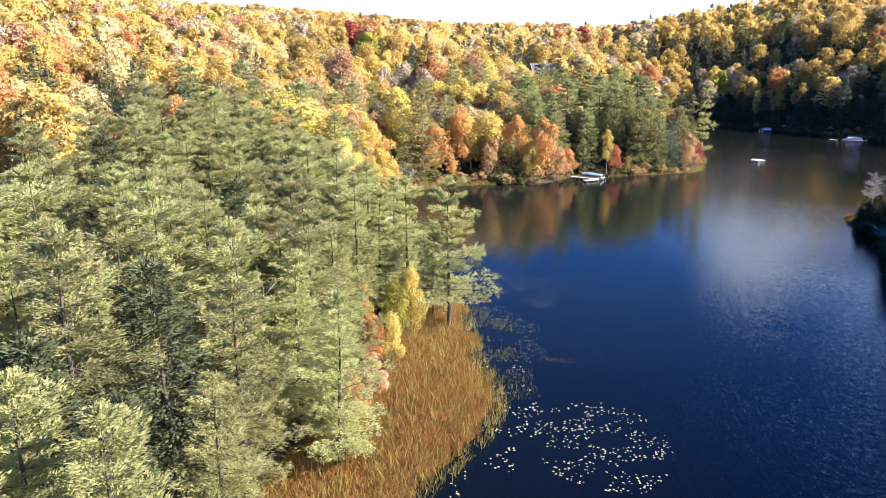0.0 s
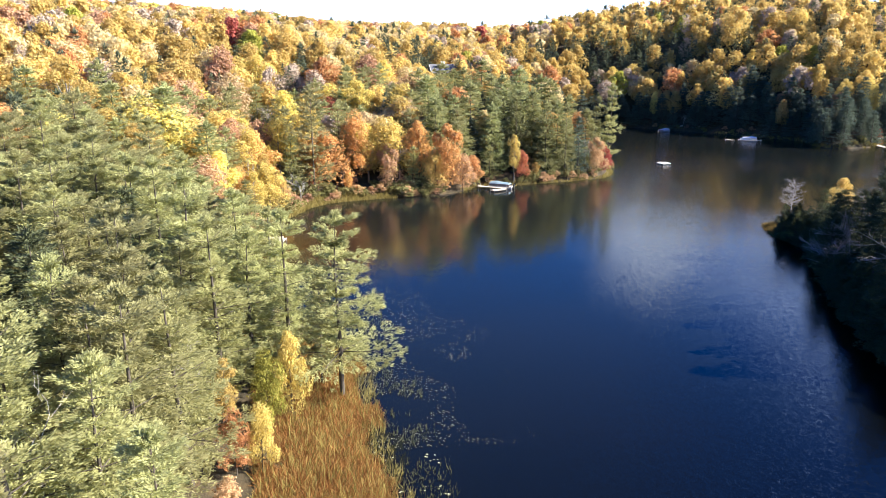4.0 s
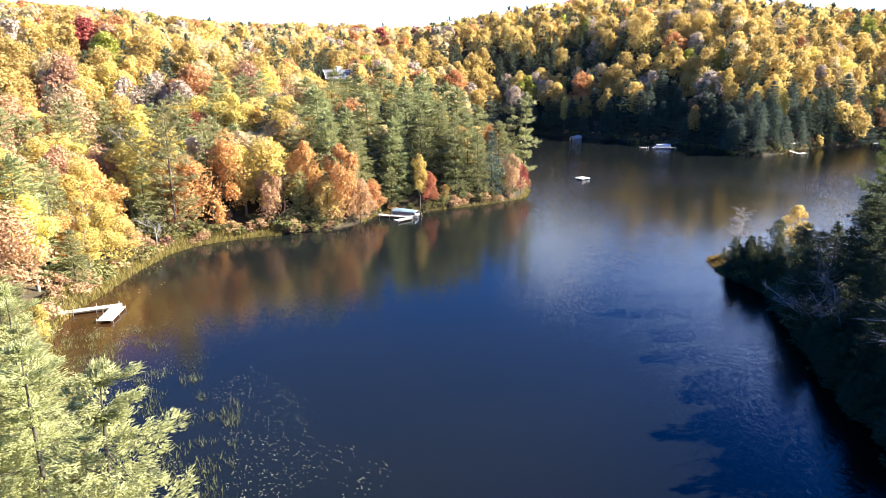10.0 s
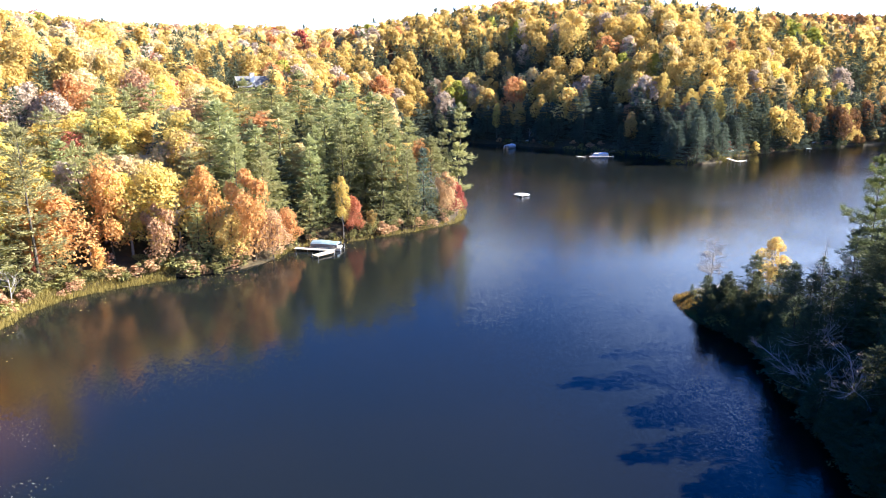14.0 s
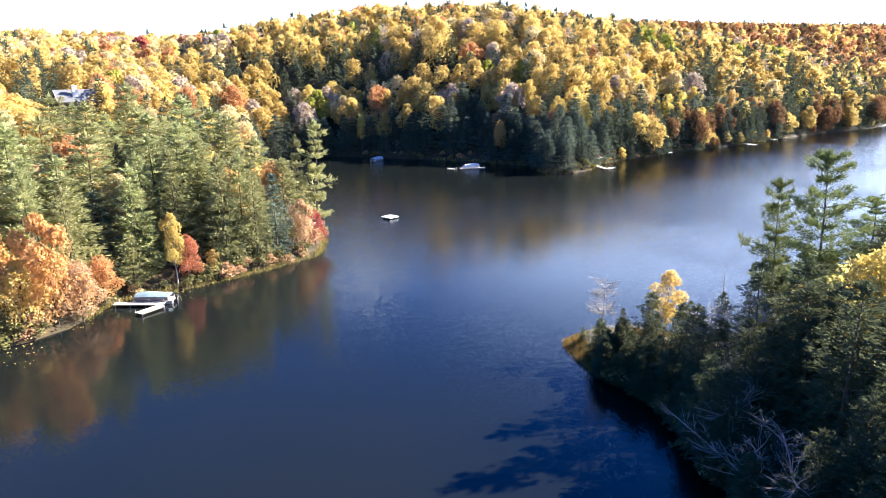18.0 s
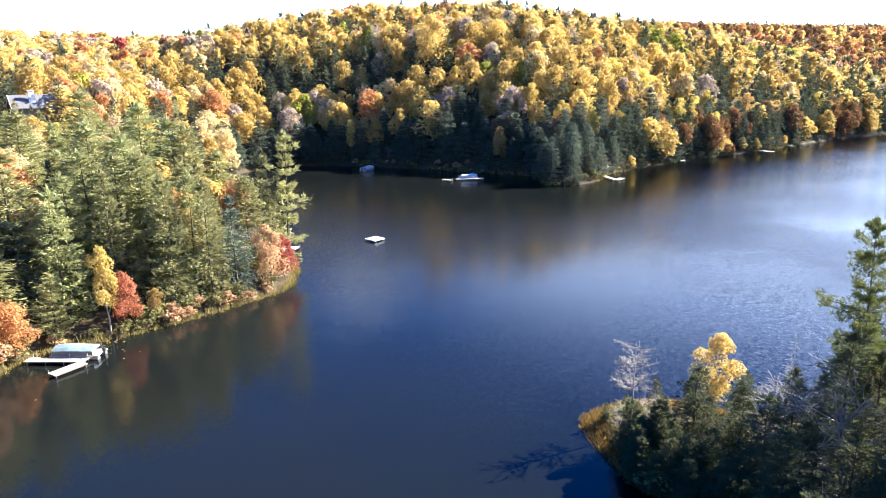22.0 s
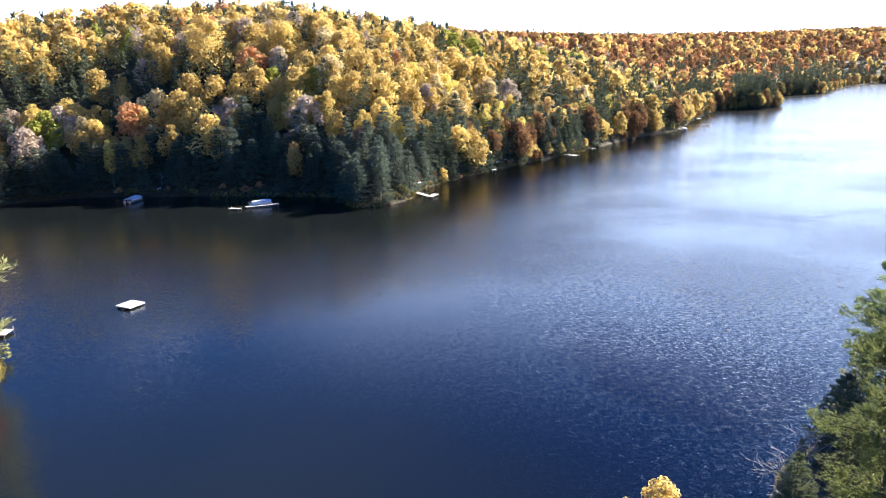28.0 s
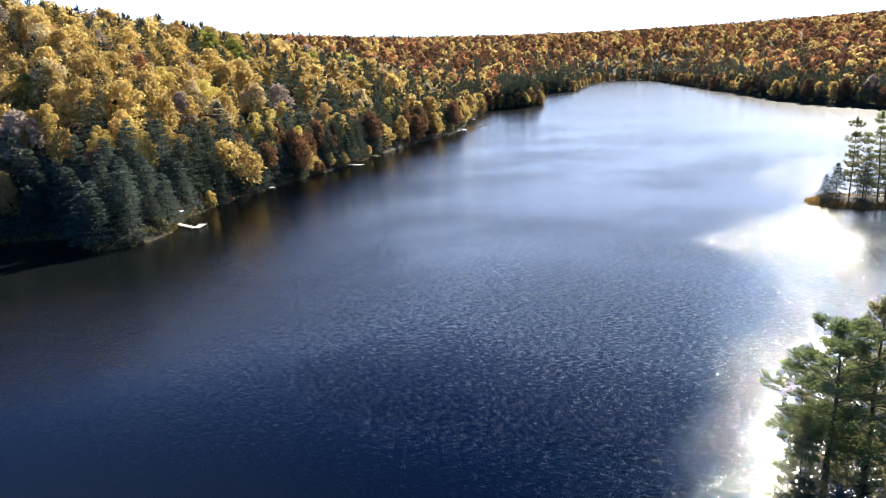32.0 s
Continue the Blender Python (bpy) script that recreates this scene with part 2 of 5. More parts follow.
def water_material():
    """Dark brown lake water: wavelets tilt the mirror, more where the wind reaches; the sun lights the murk below."""
    m, n, l = material("lake_water")
    g = n.new("ShaderNodeNewGeometry")
    wind = n.new("ShaderNodeMapping")
    wind.inputs["Rotation"].default_value = (0, 0, radians(25))
    wind.inputs["Scale"].default_value = (1.0, 0.42, 1.0)
    l.new(g.outputs["Position"], wind.inputs["Vector"])

    def vec(op, a, b):
        v = n.new("ShaderNodeVectorMath")
        v.operation = op
        for socket, x in zip((v.inputs[0], v.inputs["Scale"] if op == "SCALE" else v.inputs[1]), (a, b)):
            if isinstance(x, (tuple, float)):
                socket.default_value = x
            else:
                l.new(x, socket)
        return v.outputs[0]

    def span(source, a, b, lo, hi, smooth=True):
        r = n.new("ShaderNodeMapRange")
        r.interpolation_type = "SMOOTHSTEP" if smooth else "LINEAR"
        for k, x in zip(("From Min", "From Max", "To Min", "To Max"), (a, b, lo, hi)):
            r.inputs[k].default_value = x
        l.new(source, r.inputs["Value"])
        return r.outputs[0]

    def math_(op, a, b):
        v = n.new("ShaderNodeMath")
        v.operation = op
        for socket, x in zip(v.inputs, (a, b)):
            if isinstance(x, float):
                socket.default_value = x
            else:
                l.new(x, socket)
        return v.outputs[0]

    def mixf(a, b, share):
        v = n.new("ShaderNodeMix")
        v.inputs[2].default_value = a
        l.new(b, v.inputs[3])
        l.new(share, v.inputs[0])
        return v.outputs[0]

    slopes = None
    for scale, detail, power in ((3.4, 1.0, 0.34), (13.0, 1.0, 0.80)):
        t = n.new("ShaderNodeTexNoise")
        t.inputs["Scale"].default_value, t.inputs["Detail"].default_value, t.inputs["Roughness"].default_value = scale, detail, 0.5
        l.new(wind.outputs[0], t.inputs["Vector"])
        one = vec("MULTIPLY", vec("SUBTRACT", t.outputs["Color"], (0.5, 0.5, 0.5)), (power, power * 0.7, 0.0))
        slopes = one if slopes is None else vec("ADD", slopes, one)
    sx = n.new("ShaderNodeSeparateXYZ")
    l.new(g.outputs["Position"], sx.inputs[0])
    lee = math_("ADD", sx.outputs["X"], math_("MULTIPLY", sx.outputs["Y"], -0.8))
    gust = world_noise(n, l, 0.022, 3)
    # calm in the lee of the west shore, steeper out on the open reach, in patches
    amount = math_("MULTIPLY", math_("MAXIMUM", math_("ADD", span(sx.outputs["Y"], 55.0, 125.0, CALM, 0.28), span(sx.outputs["Y"], 150.0, 225.0, 0.0, 0.34)), span(lee, -60.0, 35.0, 0.0, WINDY)), span(gust.outputs["Fac"], 0.36, 0.64, 0.62, 1.25))
    # here and there a steeper set of wavelets
    sets = world_noise(n, l, 1.1, 1)
    amount = math_("MULTIPLY", amount, mixf(1.0, span(sets.outputs["Fac"], 0.42, 0.72, 0.85, 1.7), span(lee, -30.0, 20.0, 0.0, 1.0)))
    amount = math_("MULTIPLY", amount, span(lee, 90.0, 350.0, 1.0, 0.3))
    tilted = vec("NORMALIZE", vec("ADD", vec("SCALE", slopes, amount), (0.0, 0.0, 1.0)), (0.0, 0.0, 0.0))
    p, o = n.new("ShaderNodeBsdfPrincipled"), n.new("ShaderNodeOutputMaterial")
    bed = world_noise(n, l, 0.05, 4)
    murk = ramp(n, l, bed.outputs["Fac"], [(0.3, (0.0030, 0.0042, 0.0046)), (0.7, (0.0038, 0.0046, 0.0044))]).outputs[0]
    # the murk colour is brighter over the middle basin, darker over the open reach
    murk_gain = math_("MULTIPLY", span(sx.outputs["Y"], 45.0, 95.0, 0.8, 1.9), span(lee, -45.0, 25.0, 1.0, 0.08))
    murk = vec("SCALE", murk, murk_gain)
    # the brown bed shows through the shallows of the cove
    off_ = n.new("ShaderNodeVectorMath")
    off_.operation, off_.inputs[1].default_value = "DISTANCE", (-17, 128, 0)
    l.new(g.outputs["Position"], off_.inputs[0])
    l.new(mixed(n, l, murk, (0.042, 0.020, 0.007), span(off_.outputs["Value"], 28.0, 6.0, 0.0, 1.0)), p.inputs["Base Color"])
    p.inputs["IOR"].default_value = 1.333
    # far off the ripples are too small to tell apart
    l.new(span(lee, 60.0, 350.0, 0.045, 0.20, False), p.inputs["Roughness"])
    l.new(tilted, p.inputs["Normal"])
    l.new(p.outputs[0], o.inputs["Surface"])
    return m


CALM, WINDY = 0.05, 1.0
M_GROUND, M_WATER = ground_material(), water_material()
M_PLANK = plain("weathered_planks", (0.42, 0.37, 0.30), (0.62, 0.57, 0.48), 2.5, 0.85, 0, 0.3)
M_POST = plain("dock_posts", (0.16, 0.13, 0.10), (0.30, 0.25, 0.20), 3, 0.85)
M_WHITE = plain("white_paint", (0.72, 0.72, 0.70), (0.84, 0.83, 0.80), 2.0, 0.5, 0, 0.1)
M_ALU = plain("dull_aluminium", (0.55, 0.56, 0.58), (0.72, 0.73, 0.75), 2.0, 0.35, 0.9, 0.05)
M_ROOF = plain("grey_shingles", (0.09, 0.09, 0.10), (0.19, 0.19, 0.20), 3.0, 0.9, 0, 0.4)
M_COVER = plain("teal_boat_cover", (0.10, 0.17, 0.23), (0.30, 0.40, 0.46), 1.5, 0.6, 0, 0.3)
M_GREYCOVER = plain("grey_boat_cover", (0.46, 0.50, 0.56), (0.68, 0.71, 0.76), 1.5, 0.6, 0, 0.3)
M_RED = plain("red_boards", (0.22, 0.03, 0.025), (0.36, 0.06, 0.05), 2.0, 0.8)
M_TAN = plain("tan_boards", (0.38, 0.32, 0.24), (0.52, 0.45, 0.35), 2.0, 0.8)
M_DARK = plain("dark_rubber", (0.015, 0.015, 0.017), (0.035, 0.035, 0.04), 3, 0.5)
M_BROWN = plain("brown_siding", (0.10, 0.07, 0.05), (0.18, 0.13, 0.09), 2.0, 0.85)
m, n, l = material("window_glass")
p, o = n.new("ShaderNodeBsdfPrincipled"), n.new("ShaderNodeOutputMaterial")
p.inputs["Base Color"].default_value, p.inputs["Roughness"].default_value, p.inputs["Metallic"].default_value = (0.02, 0.025, 0.03, 1), 0.04, 0.0
l.new(p.outputs[0], o.inputs["Surface"])
M_GLASS = m


# ---- mesh helpers ----
def tri_mesh(name, verts, tris, mat, smooth=False):
    verts, tris = np.asarray(verts, np.float32), np.asarray(tris, np.int32)
    me = bpy.data.meshes.new(name)
    me.vertices.add(len(verts))
    me.vertices.foreach_set("co", verts.ravel())
    me.loops.add(tris.size)
    me.loops.foreach_set("vertex_index", tris.ravel())
    me.polygons.add(len(tris))
    me.polygons.foreach_set("loop_start", np.arange(0, tris.size, 3, dtype=np.int32))
    me.polygons.foreach_set("use_smooth", np.full(len(tris), smooth, dtype=bool))
    me.update(calc_edges=True)
    me.materials.append(mat)
    return me


def part(name, bm, mat, parent, label=""):
    """Links a bmesh, or a finished mesh, as one object under a thing or a part."""
    if isinstance(bm, bmesh.types.BMesh):
        me = bpy.data.meshes.new(name)
        bm.to_mesh(me)
        bm.free()
        me.materials.append(mat)
    else:
        me = bm
    ob = new(name, me)
    ob.parent = parent
    return tagged(ob, label)


def thing(name, m, label, category, group="", kind=""):
    ob = new(name)
    ob.empty_display_size = 0.3
    ob.matrix_world = m
    return tagged(ob, label, category, group, kind)


def boxes(*items, bevel=0.015):
    """One bmesh of boxes (cx, cy, cz, sx, sy, sz, turn about z in degrees), edges bevelled."""
    bm = bmesh.new()
    for cx, cy, cz, sx, sy, sz, *turn in items:
        mt = pose(cx, cy, cz, 0, 0, turn[0] if turn else 0) @ Matrix.Diagonal((sx, sy, sz, 1))
        bmesh.ops.create_cube(bm, size=1, matrix=mt)
    if bevel:
        bmesh.ops.bevel(bm, geom=bm.edges[:], offset=bevel, segments=1, affect="EDGES")
    return bm


def rod(bm, a, b, r, r2=None, sides=8):
    a, b = Vector(a), Vector(b)
    q = (b - a).to_track_quat("Z", "Y").to_matrix().to_4x4()
    bmesh.ops.create_cone(bm, cap_ends=True, segments=sides, radius1=r, radius2=r if r2 is None else r2, depth=(b - a).length, matrix=Matrix.Translation((a + b) / 2) @ q)
    return bm


def prism(profile, length, axis="y"):
    """A closed profile of (u, z) pushed along x or y, centred."""
    bm = bmesh.new()
    rows = []
    for k in (-length / 2, length / 2):
        rows.append([bm.verts.new((k, u, z) if axis == "x" else (u, k, z)) for u, z in profile])
    count = len(profile)
    bm.faces.new(rows[0])
    bm.faces.new(rows[1][::-1])
    for i in range(count):
        bm.faces.new((rows[0][i], rows[1][i], rows[1][(i + 1) % count], rows[0][(i + 1) % count]))
    bmesh.ops.recalc_face_normals(bm, faces=bm.faces[:])
    return bm


# ---- the lake and the land ----
WEST_SHORE = [(10, -120), (-4, -60), (-5, 0), (-2, 25), (0.5, 38), (6, 48), (7.2, 55), (5.6, 62), (5, 70), (3.5, 79), (-1, 90), (-9, 105), (-15, 120), (-15.5, 131),
              (-13, 140), (-10, 151), (-4.5, 163), (3, 168), (11, 170), (21, 170.5), (28, 173.5), (33, 180), (38, 183.2), (45, 183.4), (53, 185), (62, 187.5), (70, 191), (74, 196), (77, 204), (77.5, 214),
              (73, 224), (69, 245), (76, 280), (92, 318), (112, 340)]
NORTH_SHORE = [(130, 337), (143, 325), (153, 310), (164, 292), (173, 276), (179, 262), (172, 250), (177, 243.5), (190, 245), (205, 254), (237, 259.5), (272, 262.5), (296, 263), (325, 267),
               (371, 272), (416, 272), (455, 282), (490, 294), (540, 306), (590, 318), (602, 316), (612, 296), (640, 290), (665, 299), (720, 325), (820, 348), (860, 340), (910, 326), (970, 336),
               (1080, 352), (1230, 358), (1275, 345)]
EAST_SHORE = [(1200, 275), (1012, 220), (860, 175), (753, 146), (613, 105), (532, 61), (450, 10), (380, -30), (290, -50), (210, -20), (165, 30), (147, 70), (138, 98), (129, 116), (121, 123), (110, 124),
              (101, 123), (95, 127), (91, 131.5), (86, 133.2), (82.2, 132.6), (80.4, 129.3), (78.8, 123.6), (78, 114), (74, 105), (69, 96), (65, 88), (60, 76), (57, 60), (55, 30), (50, -20), (40, -80), (28, -120)]


def smooth_loop(pts, steps=4):
    p = np.array(pts, float)
    a, b, c, d = np.roll(p, 1, 0), p, np.roll(p, -1, 0), np.roll(p, -2, 0)
    out = []
    for u in np.arange(steps) / steps:
        out.append(0.5 * (2 * b + (c - a) * u + (2 * a - 5 * b + 4 * c - d) * u**2 + (3 * b - a - 3 * c + d) * u**3))
    return np.stack(out, 1).reshape(-1, 2)


LAKE = smooth_loop(WEST_SHORE + NORTH_SHORE + EAST_SHORE)
ISLET = np.array([(249.5 + 6.5 * math.cos(a) * (1 + 0.15 * math.sin(3 * a)), 101 + 14 * math.sin(a) * (1 + 0.1 * math.cos(2 * a))) for a in np.linspace(0, 2 * math.pi, 24, endpoint=False)])


def to_loop(x, y, loop):
    """Distance to the loop, and whether inside it."""
    x, y = np.asarray(x, float), np.asarray(y, float)
    best, inside = np.full(x.shape, 1e9), np.zeros(x.shape, bool)
    for (ax, ay), (bx, by) in zip(loop, np.roll(loop, -1, 0)):
        dx, dy = bx - ax, by - ay
        u = np.clip(((x - ax) * dx + (y - ay) * dy) / (dx * dx + dy * dy + 1e-9), 0, 1)
        best = np.minimum(best, (x - ax - u * dx) ** 2 + (y - ay - u * dy) ** 2)
        if abs(dy) > 1e-9:
            inside ^= ((ay > y) != (by > y)) & (x < dx * (y - ay) / dy + ax)
    return np.sqrt(best), inside


def shore_distance(x, y):
    """Metres from the waterline: positive on land, negative in the lake."""
    d, inside = to_loop(x, y, LAKE)
    e, on_islet = to_loop(x, y, ISLET)
    return np.where(inside & ~on_islet, -np.minimum(d, e), np.where(on_islet, e, d))


# hills: x, y, rise, run, reach
HILLS = [(-90, 210, 36, 115, 110), (-40, 20, 5, 60, 75), (60, 470, 52, 130, 85), (110, 620, 58, 150, 110), (162, 430, 80, 85, 52), (260, 390, 72, 82, 130), (430, 390, 51, 80, 110), (620, 340, 7, 60, 90), (1500, 350, 106, 380, 420),
         (820, 480, 38, 200, 200), (760, 0, 36, 200, 230), (1150, 60, 24, 300, 260), (220, -90, 14, 80, 140), (105, 95, 3, 40, 50), (55, 215, 9, 80, 45), (20, 300, 62, 110, 75), (250, 104, 1.2, 20, 60), (-300, 300, 61, 150, 200),
         # the last rise is never in view, added to lengthen the shadow on the lake
         (330, 720, 32, 200, 200), (1500, 950, 108, 300, 420), (-330, 180, 34, 150, 140), (68, 42, 24, 14, 26)]


def height(x, y, d=None):
    x, y = np.asarray(x, float), np.asarray(y, float)
    d = shore_distance(x, y) if d is None else d
    total, rise, run = np.full(x.shape, 1e-3), np.full(x.shape, 60e-3), np.full(x.shape, 0.15)
    for hx, hy, up, far, reach in HILLS:
        w = np.exp(-((x - hx) ** 2 + (y - hy) ** 2) / reach**2)
        total, rise, run = total + w, rise + w * up, run + w * far
    rise, run = rise / total, run / total
    land = np.clip(d, 0, None)
    bumps = 1.6 * np.sin(x * 0.043 + 1.3 * np.sin(y * 0.031)) * np.sin(y * 0.037 + 0.7) + 0.5 * np.sin(x * 0.16 + y * 0.07) * np.sin(y * 0.13)
    up = rise * (1 - np.exp(-land / run)) + 0.45 * (1 - np.exp(-land / 1.2)) + bumps * np.clip(land / 40, 0, 1)
    return np.where(d > 0, up, -0.25 + np.clip(d * 0.35, -6, 0))


def axis_steps(lo, a, b, hi, fine):
    core = list(np.arange(a, b, fine))
    left, right, s = [], [], fine
    k = a
    while k > lo:
        s *= 1.16
        k -= s
        left.append(k)
    k, s = core[-1], fine
    while k < hi:
        s *= 1.06
        k += s
        right.append(k)
    return np.array(left[::-1] + core + right)


gx, gy = axis_steps(-3500, -80, 330, 4800, 2.0), axis_steps(-3500, -20, 345, 4800, 2.0)
GX, GY = np.meshgrid(gx, gy)
GD = shore_distance(GX, GY)
GZ = height(GX, GY, GD)
nx, ny = len(gx), len(gy)
idx = np.arange(nx * ny).reshape(ny, nx)
q00, q10, q01, q11 = idx[:-1, :-1].ravel(), idx[:-1, 1:].ravel(), idx[1:, :-1].ravel(), idx[1:, 1:].ravel()
ground = new("ground", tri_mesh("ground", np.stack([GX.ravel(), GY.ravel(), GZ.ravel()], 1), np.concatenate([np.stack([q00, q10, q11], 1), np.stack([q00, q11, q01], 1)]), M_GROUND, True))
tagged(ground, "leaf-littered brown forest floor rising into wooded hills", "ground", kind="structure")


def on_grid(field, x, y):
    """A field of the ground's grid at x, y, between its corners."""
    x, y = np.asarray(x, float), np.asarray(y, float)
    i, j = np.clip(np.searchsorted(gx, x) - 1, 0, nx - 2), np.clip(np.searchsorted(gy, y) - 1, 0, ny - 2)
    u, v = (x - gx[i]) / (gx[i + 1] - gx[i]), (y - gy[j]) / (gy[j + 1] - gy[j])
    return (field[j, i] * (1 - u) + field[j, i + 1] * u) * (1 - v) + (field[j + 1, i] * (1 - u) + field[j + 1, i + 1] * u) * v


wv = [(-200, -400, 0), (1700, -400, 0), (1700, 700, 0), (-200, 700, 0)]
water = new("water", tri_mesh("water", wv, [(0, 1, 2), (0, 2, 3)], M_WATER))
tagged(water, "dark blue rippled lake water", "water", kind="structure")


# ---- trees ----
def unit(v):
    return v / (np.linalg.norm(v, axis=-1, keepdims=True) + 1e-9)


def blades(c, d, flat, length, width):
    """Slim triangles from c along d; flat: how level their faces lie."""
    side = unit(np.cross(d, flat))
    v = np.stack([c - side * width[:, None] / 2, c + side * width[:, None] / 2, c + d * length[:, None]], 1).reshape(-1, 3)
    return v, np.arange(len(v)).reshape(-1, 3)


def leaves(c, normal, size, rng):
    """Kite-shaped leaf clusters of two triangles at c."""
    u = unit(np.cross(normal, rng.normal(size=c.shape)))
    w = np.cross(normal, u)
    s = size[:, None]
    v = np.stack([c - u * s * 0.55, c + w * s * 0.36 + normal * s * 0.08, c + u * s * 0.55, c - w * s * 0.36 + normal * s * 0.08], 1).reshape(-1, 3)
    b = np.arange(len(c))[:, None] * 4
    return v, np.concatenate([b + np.array([[0, 1, 2]]), b + np.array([[0, 2, 3]])])


def join(parts):
    vs, ts, k = [], [], 0
    for v, t in parts:
        vs.append(v)
        ts.append(t + k)
        k += len(v)
    return np.concatenate(vs), np.concatenate(ts)


def tube(points, radii, sides=6):
    points, ring = np.asarray(points, float), np.linspace(0, 2 * math.pi, sides, endpoint=False)
    v = []
    for i, p in enumerate(points):
        d = unit(points[min(i + 1, len(points) - 1)] - points[max(i - 1, 0)])
        a = unit(np.cross(d, (0.3, 0.9, 0.2)))
        b = np.cross(d, a)
        v.append(p + radii[i] * (np.cos(ring)[:, None] * a + np.sin(ring)[:, None] * b))
    v, t, k = np.concatenate(v), [], sides
    for i in range(len(points) - 1):
        for j in range(sides):
            a, b, c, d = i * k + j, i * k + (j + 1) % k, (i + 1) * k + j, (i + 1) * k + (j + 1) % k
            t += [(a, b, d), (a, d, c)]
    return v, np.array(t)


def conifer(rng, h, low, spread, shape, whorls, per, tufts, k, blade, lift, ragged, limb_sides=4, slim=0.36):
    """Crown and wood of a needle tree: whorls of branches, each a plume of tufts of k blades."""
    wood = [tube([(0, 0, -0.6), (0.05, 0, h * 0.3), (rng.normal() * 0.15, rng.normal() * 0.15, h * 0.7), (0, 0, h * 0.99)], [0.012 * h, 0.009 * h, 0.0045 * h, 0.012], 7)]
    cs, ds, ups = [], [], []
    for i in range(whorls):
        u = (i + rng.uniform(-0.3, 0.3)) / whorls
        u = min(max(u, 0), 0.99)
        z = h * (low + (1 - low) * u)
        count = max(3, int(per * (1 - 0.45 * u) + rng.uniform(0, 1)))
        turn = rng.uniform(0, 6.3)
        for j in range(count):
            if rng.uniform() < ragged * 0.35 * (1 - u):
                continue
            a = turn + 6.283 * j / count + rng.normal() * 0.2
            length = spread * shape(u) * rng.uniform(1 - ragged, 1 + ragged * 0.6) + 0.25
            rise = lift(u) + rng.normal() * 0.05
            out = np.array([math.cos(a), math.sin(a), 0.0])
            tip = out * length + np.array([0, 0, rise * length])
            base = np.array([0, 0, z])
            if limb_sides > 3 or j % 3 == 0:
                wood.append(tube([base, base + tip * 0.5 + (0, 0, 0.02 * length), base + tip * 0.92], [0.012 + 0.009 * length, 0.008 + 0.005 * length, 0.006], limb_sides))
            m = max(3, int(tufts * (0.35 + 0.65 * length / spread)))
            s = rng.uniform(0.03, 1.0, m) ** 0.72
            side = np.array([-out[1], out[0], 0])
            wide = 0.34 * length * np.sin(np.clip(s, 0, 1) * 2.3 + 0.35) + 0.05
            across = rng.uniform(-1, 1, m)
            p = base + s[:, None] * tip + (across * wide)[:, None] * side
            p[:, 2] += rng.normal(size=m) * 0.05 * length - 0.10 * np.abs(across) * wide + 0.05 * length * s * s
            fwd = unit(out * 0.8 + side * across[:, None] * 0.9 + np.array([0, 0, rise * 0.7]))
            cs.append(np.repeat(p, k, 0))
            ds.append(np.repeat(fwd, k, 0))
    m = max(10, tufts)
    p = np.stack([rng.normal(size=m) * 0.12, rng.normal(size=m) * 0.12, h * rng.uniform(0.93, 1.0, m)], 1)
    cs.append(np.repeat(p, k, 0))
    ds.append(np.tile([0, 0, 1.0], (m * k, 1)))
    c, d = np.concatenate(cs), np.concatenate(ds)
    d = unit(d + rng.normal(size=d.shape) * (0.38, 0.38, 0.24) + (0, 0, 0.14))
    c = c + rng.normal(size=c.shape) * max(0.1, blade * 0.24)
    count = len(c)
    return blades(c, d, np.array([0, 0, 1.0]) + rng.normal(size=c.shape) * 0.6, blade * rng.uniform(0.7, 1.3, count), blade * slim * rng.uniform(0.7, 1.3, count)), join(wood)


def flakes(c, normal, size, rng):
    """Three-cornered leaf clusters at c."""
    u = unit(np.cross(normal, rng.normal(size=c.shape)))
    w = np.cross(normal, u)
    s = size[:, None]
    v = np.stack([c - u * s * 0.5 - w * s * 0.3, c + u * s * 0.5 - w * s * 0.3, c + w * s * 0.56], 1).reshape(-1, 3)
    return v, np.arange(len(v)).reshape(-1, 3)


